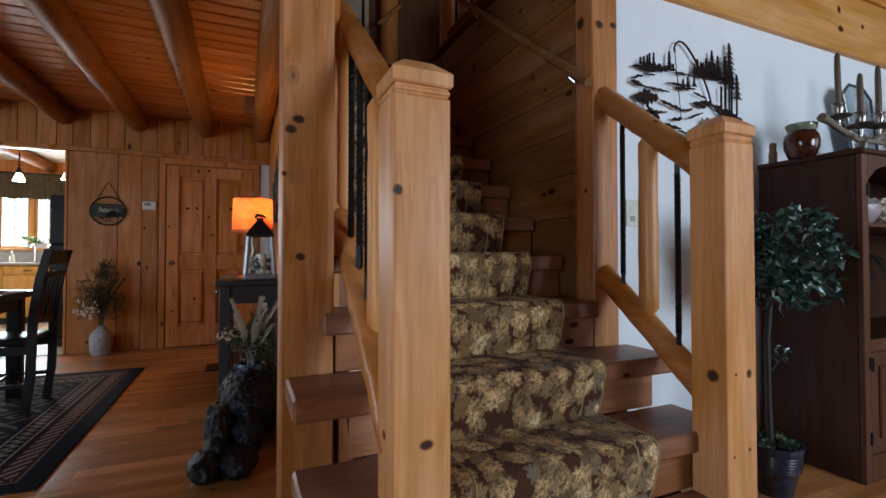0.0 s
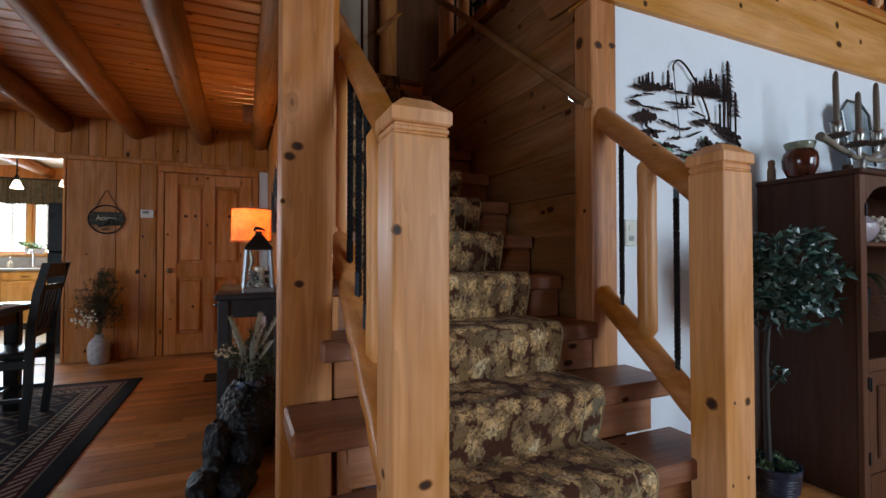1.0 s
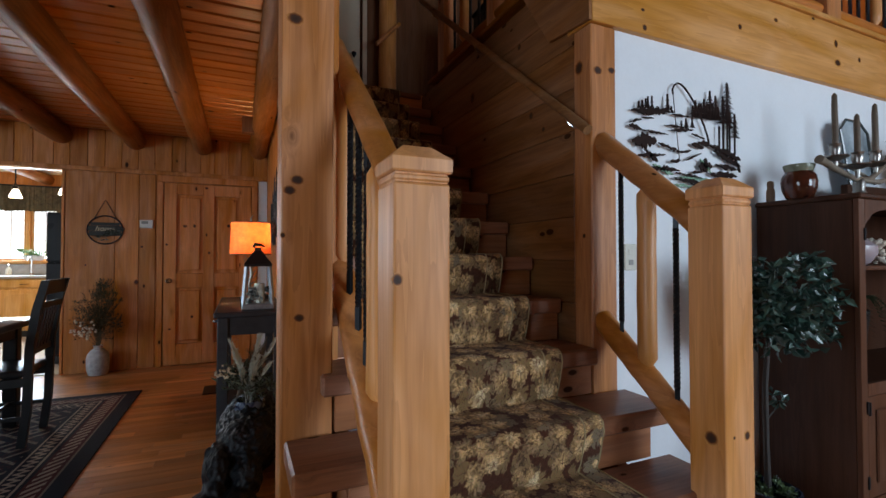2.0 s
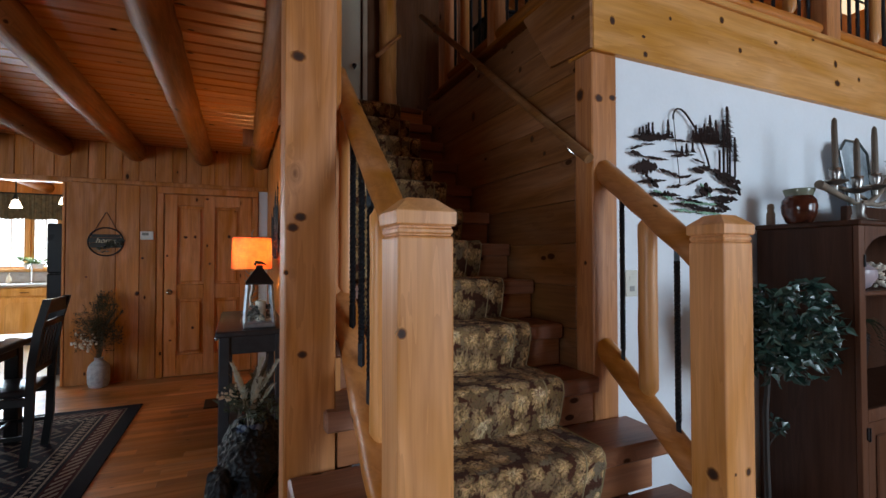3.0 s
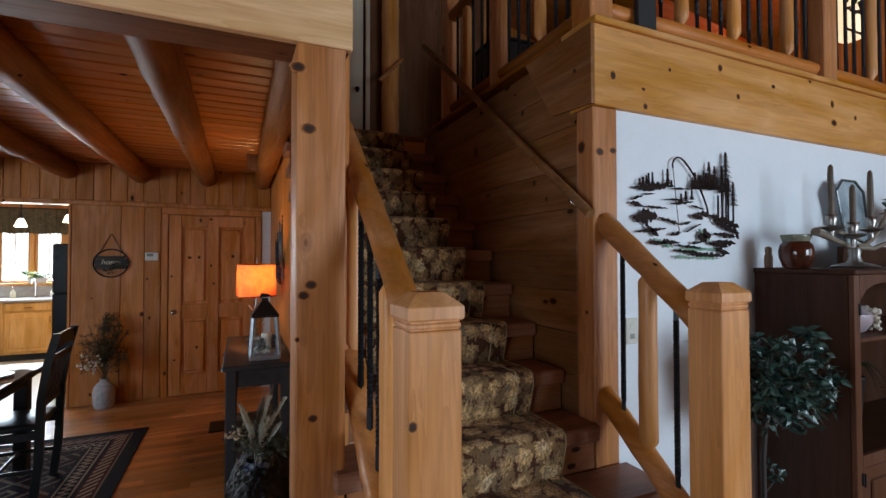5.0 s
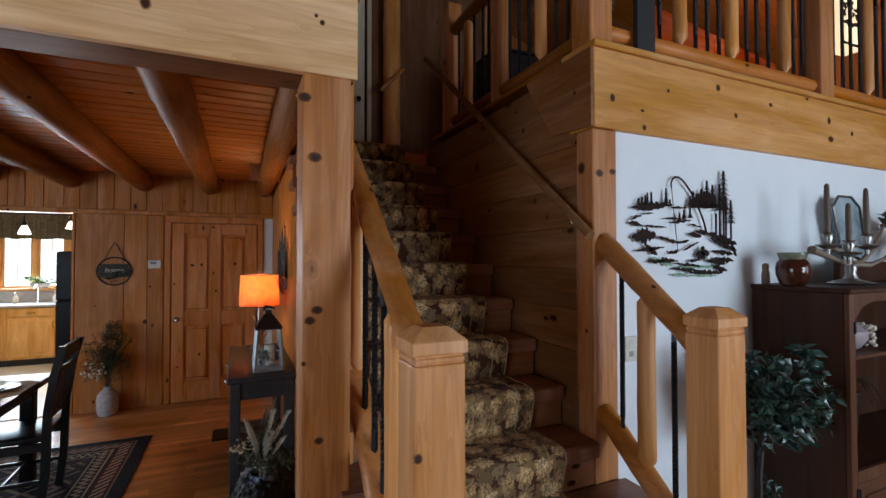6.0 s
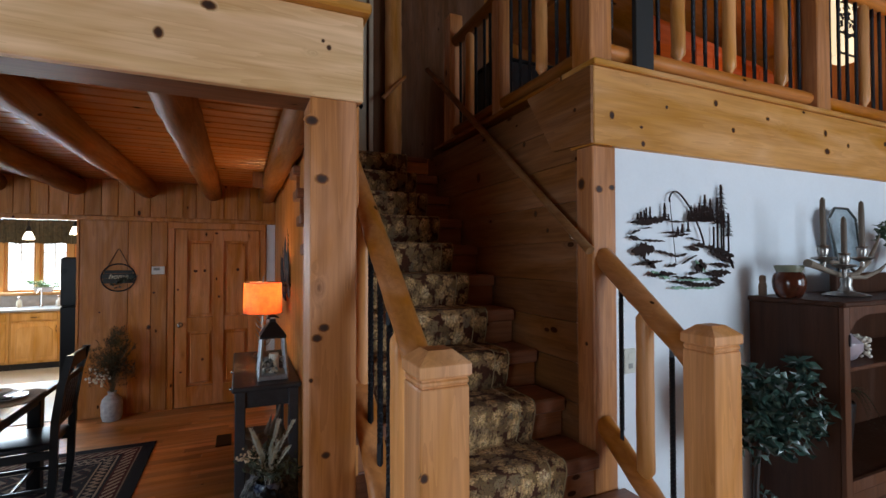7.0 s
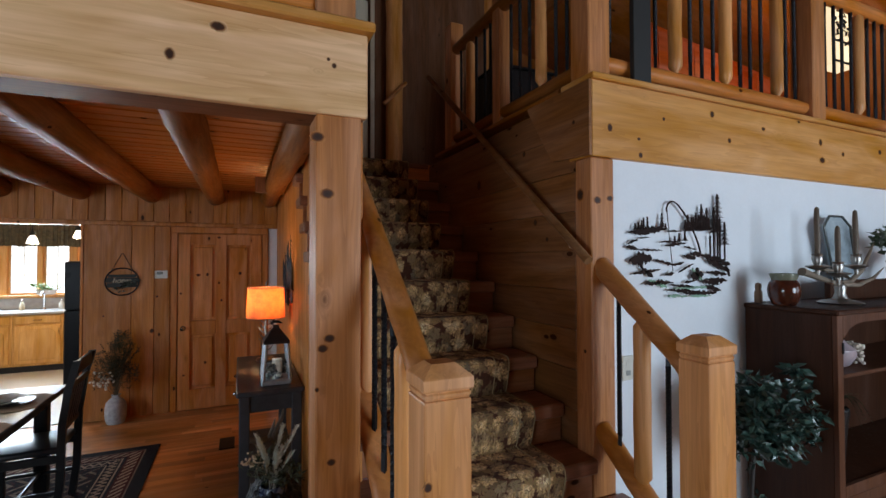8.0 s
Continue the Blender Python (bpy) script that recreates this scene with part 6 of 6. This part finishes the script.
part("branch", tube([(2.055, 1.24, 0.5), (2.13, 1.22, 0.58)], [0.004, 0.002], 5), BARK, tree)
LEAF = leafy("glossy_dark_leaf", (0.010, 0.030, 0.024), (0.040, 0.085, 0.066), 0.28)
crown = leaves((2.13, 1.23, 0.98), (0.19, 0.15, 0.155), 760, 0.056, 0.0155, 45, 0.1)
join(crown, leaves((2.03, 1.24, 1.00), (0.11, 0.12, 0.19), 330, 0.056, 0.0155, 49, 0.2))
join(crown, leaves((2.43, 1.22, 0.86), (0.11, 0.05, 0.04), 80, 0.055, 0.013, 46, 0.0))
join(crown, leaves((2.35, 1.22, 1.08), (0.08, 0.07, 0.10), 85, 0.058, 0.016, 47, 0.1))
join(crown, leaves((2.13, 1.22, 0.58), (0.05, 0.04, 0.03), 24, 0.04, 0.010, 48, 0.0))
part("crown", crown, LEAF, tree)

# outlets on the white wall
PLATE = plain("almond_plastic", (0.62, 0.60, 0.52), 0.4)
for x, z in ((1.617, 1.195), (1.685, 0.34)):
    o = thing("wall_outlet", "almond wall plate on the white wall", "outlet", (x, 1.56, z), "wall plates")
    part("plate", box(x - 0.036, x + 0.036, 1.555, 1.5615, z - 0.06, z + 0.06, 0.003), PLATE, o)
    for dz in (-0.024, 0.024):
        part("socket", box(x - 0.014, x + 0.014, 1.5525, 1.5545, z + dz - 0.012, z + dz + 0.012, 0.002), plain("socket_face", (0.30, 0.30, 0.28), 0.4) if dz < 0 and z > 1 else PLATE, o)

# metal landscape on the white wall
art = thing("metal_wall_art", "dark rust metal cut-out of a lake with pines", "wall art", (1.98, 1.545, 1.55))
RUST = plain("dark_rust_steel", (0.020, 0.009, 0.007), 0.6, 0.0, vary=0.5, scale=30, spec=0.1)
# Green reflection on the glossy steel, put into the strips' colour.
GREEN_SHEEN = plain("patina_green_steel", (0.20, 0.36, 0.24), 0.5, 0.0, vary=0.4, scale=30)
AY0, AY1 = 1.538, 1.544


def art_xz(u, v):
    """From the sheet's drawing units to metres on the wall."""
    return 1.5888 + 0.0034 * u + 2.84e-6 * u * u, 2.0105 + 0.000449 * u - 0.00257 * v - 2.0e-6 * u * v


def ragged(u0, v0, u1, v1, thick, seed, bm, rough=0.85):
    """A torn-edged band of sheet metal between two points."""
    rng = random.Random(seed)
    n = max(8, int(abs(u1 - u0) / 2.2))
    up, lo = [], []
    for i in range(n + 1):
        f = i / n
        u, v = u0 + (u1 - u0) * f, v0 + (v1 - v0) * f
        h = thick * (0.25 + math.sin(math.pi * f) * 0.8)
        up.append(art_xz(u, v - h * rng.uniform(1 - rough, 1)))
        lo.append(art_xz(u, v + h * rng.uniform(1 - rough, 1)))
    return prism(up + lo[::-1], "y", AY0, AY1, 0, bm)


def fir(u, v0, v1, w, bm, bare=0.0):
    a, c = art_xz(u - 0.8, v0), art_xz(u + 0.8, v1)
    box(a[0], c[0], AY0, AY1, c[1], a[1], 0, bm)
    n = max(4, int(abs(v0 - v1) / 5))
    top = v1 + (v0 - v1) * (1 - bare)
    for i in range(n):
        f0, f1 = i / n, (i + 1.35) / n
        va, vb = v1 + (top - v1) * f0, v1 + (top - v1) * min(f1, 1)
        hw = 1.5 * w * (0.22 + 0.78 * f0) * (0.75 + 0.5 * ((i * 7 + int(u)) % 3) / 2)
        prism([art_xz(u, va), art_xz(u + hw, vb), art_xz(u, vb - 1.2), art_xz(u - hw, vb)], "y", AY0 + 0.001, AY1 - 0.001, 0, bm)


BANKS = ((7, 58, 80, 58, 9), (24, 70, 46, 71, 2), (4, 80, 24, 74, 4), (3, 84, 24, 92, 6), (22, 92, 70, 98, 3), (77, 62, 107, 65, 2.5), (64, 82, 100, 84, 2.5), (76, 90, 115, 88, 4), (112, 94, 134, 102, 2.5))
SHORES = ((8, 112, 50, 112, 18), (14, 138, 66, 134, 4), (30, 126, 52, 146, 8), (54, 114, 92, 128, 5), (90, 128, 110, 124, 4), (37, 158, 90, 160, 7), (74, 146, 92, 142, 5), (84, 164, 130, 172, 4))
RIGHTS = ((143, 112, 196, 134, 9), (150, 122, 196, 146, 7), (186, 128, 196, 156, 9), (152, 146, 190, 152, 6), (156, 160, 190, 164, 7), (150, 172, 178, 182, 7), (80, 174, 130, 180, 5), (110, 182, 170, 186, 6), (140, 162, 176, 170, 5))
for k, strips in enumerate((BANKS, SHORES, RIGHTS)):
    for i, (u0, v0, u1, v1, th) in enumerate(strips):
        part("metal_strip", ragged(u0, v0, u1, v1, th, 300 + 20 * k + i, bmesh.new()), RUST, art)
for u, v0, v1, w in ((20, 54, 42, 3), (26, 54, 40, 3), (32, 54, 37, 3), (36, 54, 33, 3), (43, 52, 32, 3), (70, 58, 27, 5), (77, 60, 48, 3), (94, 86, 73, 4), (102, 86, 68, 4), (113, 84, 66, 4),
                     (114, 64, 44, 5), (119, 66, 35, 6), (125, 66, 40, 6), (129, 66, 40, 6), (134, 66, 32, 6), (139, 66, 36, 6), (144, 68, 17, 7), (149, 66, 38, 5), (154, 68, 25, 7), (158, 66, 44, 4)):
    bm = bmesh.new()
    fir(u, v0, v1, w, bm)
    part("pine", bm, RUST, art)
for u, v0, v1, w, bare in ((160, 120, 78, 1.5, 0.9), (167, 122, 24, 7, 0.5), (174, 124, 0, 10, 0.42), (178, 124, 46, 5, 0.55), (187, 126, 54, 6, 0.4)):
    bm = bmesh.new()
    fir(u, v0, v1, w, bm, bare)
    part("pine", bm, RUST, art)
arc_pts = [(80, 26), (79, 19), (82, 11), (87, 7), (93, 8), (100, 14), (108, 25), (117, 40), (126, 60), (134, 80), (139, 96), (142, 110)]
part("arc", tube([(art_xz(u, v)[0], 1.541, art_xz(u, v)[1]) for u, v in arc_pts], 0.0045, 6), RUST, art)
part("line", tube([(art_xz(u, v)[0], 1.541, art_xz(u, v)[1]) for u, v in ((80, 26), (84, 75), (90, 140))], 0.002, 5), RUST, art)
for i, (u0, v0, u1, v1, th) in enumerate(((112, 112, 132, 118, 6), (124, 108, 144, 112, 6), (100, 142, 128, 128, 3), (124, 150, 146, 150, 14), (112, 162, 130, 160, 4))):
    part("metal_strip", ragged(u0, v0, u1, v1, th, 380 + i, bmesh.new()), RUST, art)
for i, (u0, v0, u1, v1, th) in enumerate(((44, 152, 78, 168, 6), (90, 171, 160, 174, 4), (80, 185, 116, 188, 4.5), (126, 138, 144, 160, 8), (118, 188, 160, 190, 3.5))):
    part("green_strip", ragged(u0, v0, u1, v1, th, 390 + i, bmesh.new()), GREEN_SHEEN, art, "strip coloured green for the steel's sheen")

# ---------------------------------------------------------------- floor planks, nearest stretch
PLANK_W = 0.083
mesh_cache = {}
rng = random.Random(77)
count = 0
rest = bmesh.new()


def plank_mesh(length):
    if length not in mesh_cache:
        bm = box(0, length - 0.0015, 0, PLANK_W - 0.0015, -0.0115, 0.0, 0.0008)
        me = bpy.data.meshes.new("plank")
        bm.to_mesh(me)
        bm.free()
        me.materials.append(FLOOR)
        mesh_cache[length] = me
    return mesh_cache[length]


y = -4.395
while y < 5.86:
    x = -3.8 + rng.choice((-0.9, -0.6, -0.3, 0.0))
    while x < 5.0:
        L = rng.choice((0.75, 0.95, 1.15, 1.35))
        x0 = max(x, -3.8)
        near = (-1.1 < x < 0.25) and 1.8 < y
        hidden = 0.30 < x < 1.2 and y > 1.8 or x > 0.3 and y > 1.55
        if not hidden:
            if near and count < 290:
                ob = new("plank", plank_mesh(L))
                ob.location = (x, y, 0)
                ob.parent = floor
                count += 1
            else:
                box(x0, min(x + L - 0.0015, 5.08), y, min(y + PLANK_W - 0.0015, 5.879), -0.0115, 0.0, 0, rest)
        x += L
    y += PLANK_W
far_planks = ob_of("far_planks", rest, FLOOR)
far_planks.parent = floor
tagged(far_planks, kind="stuff")
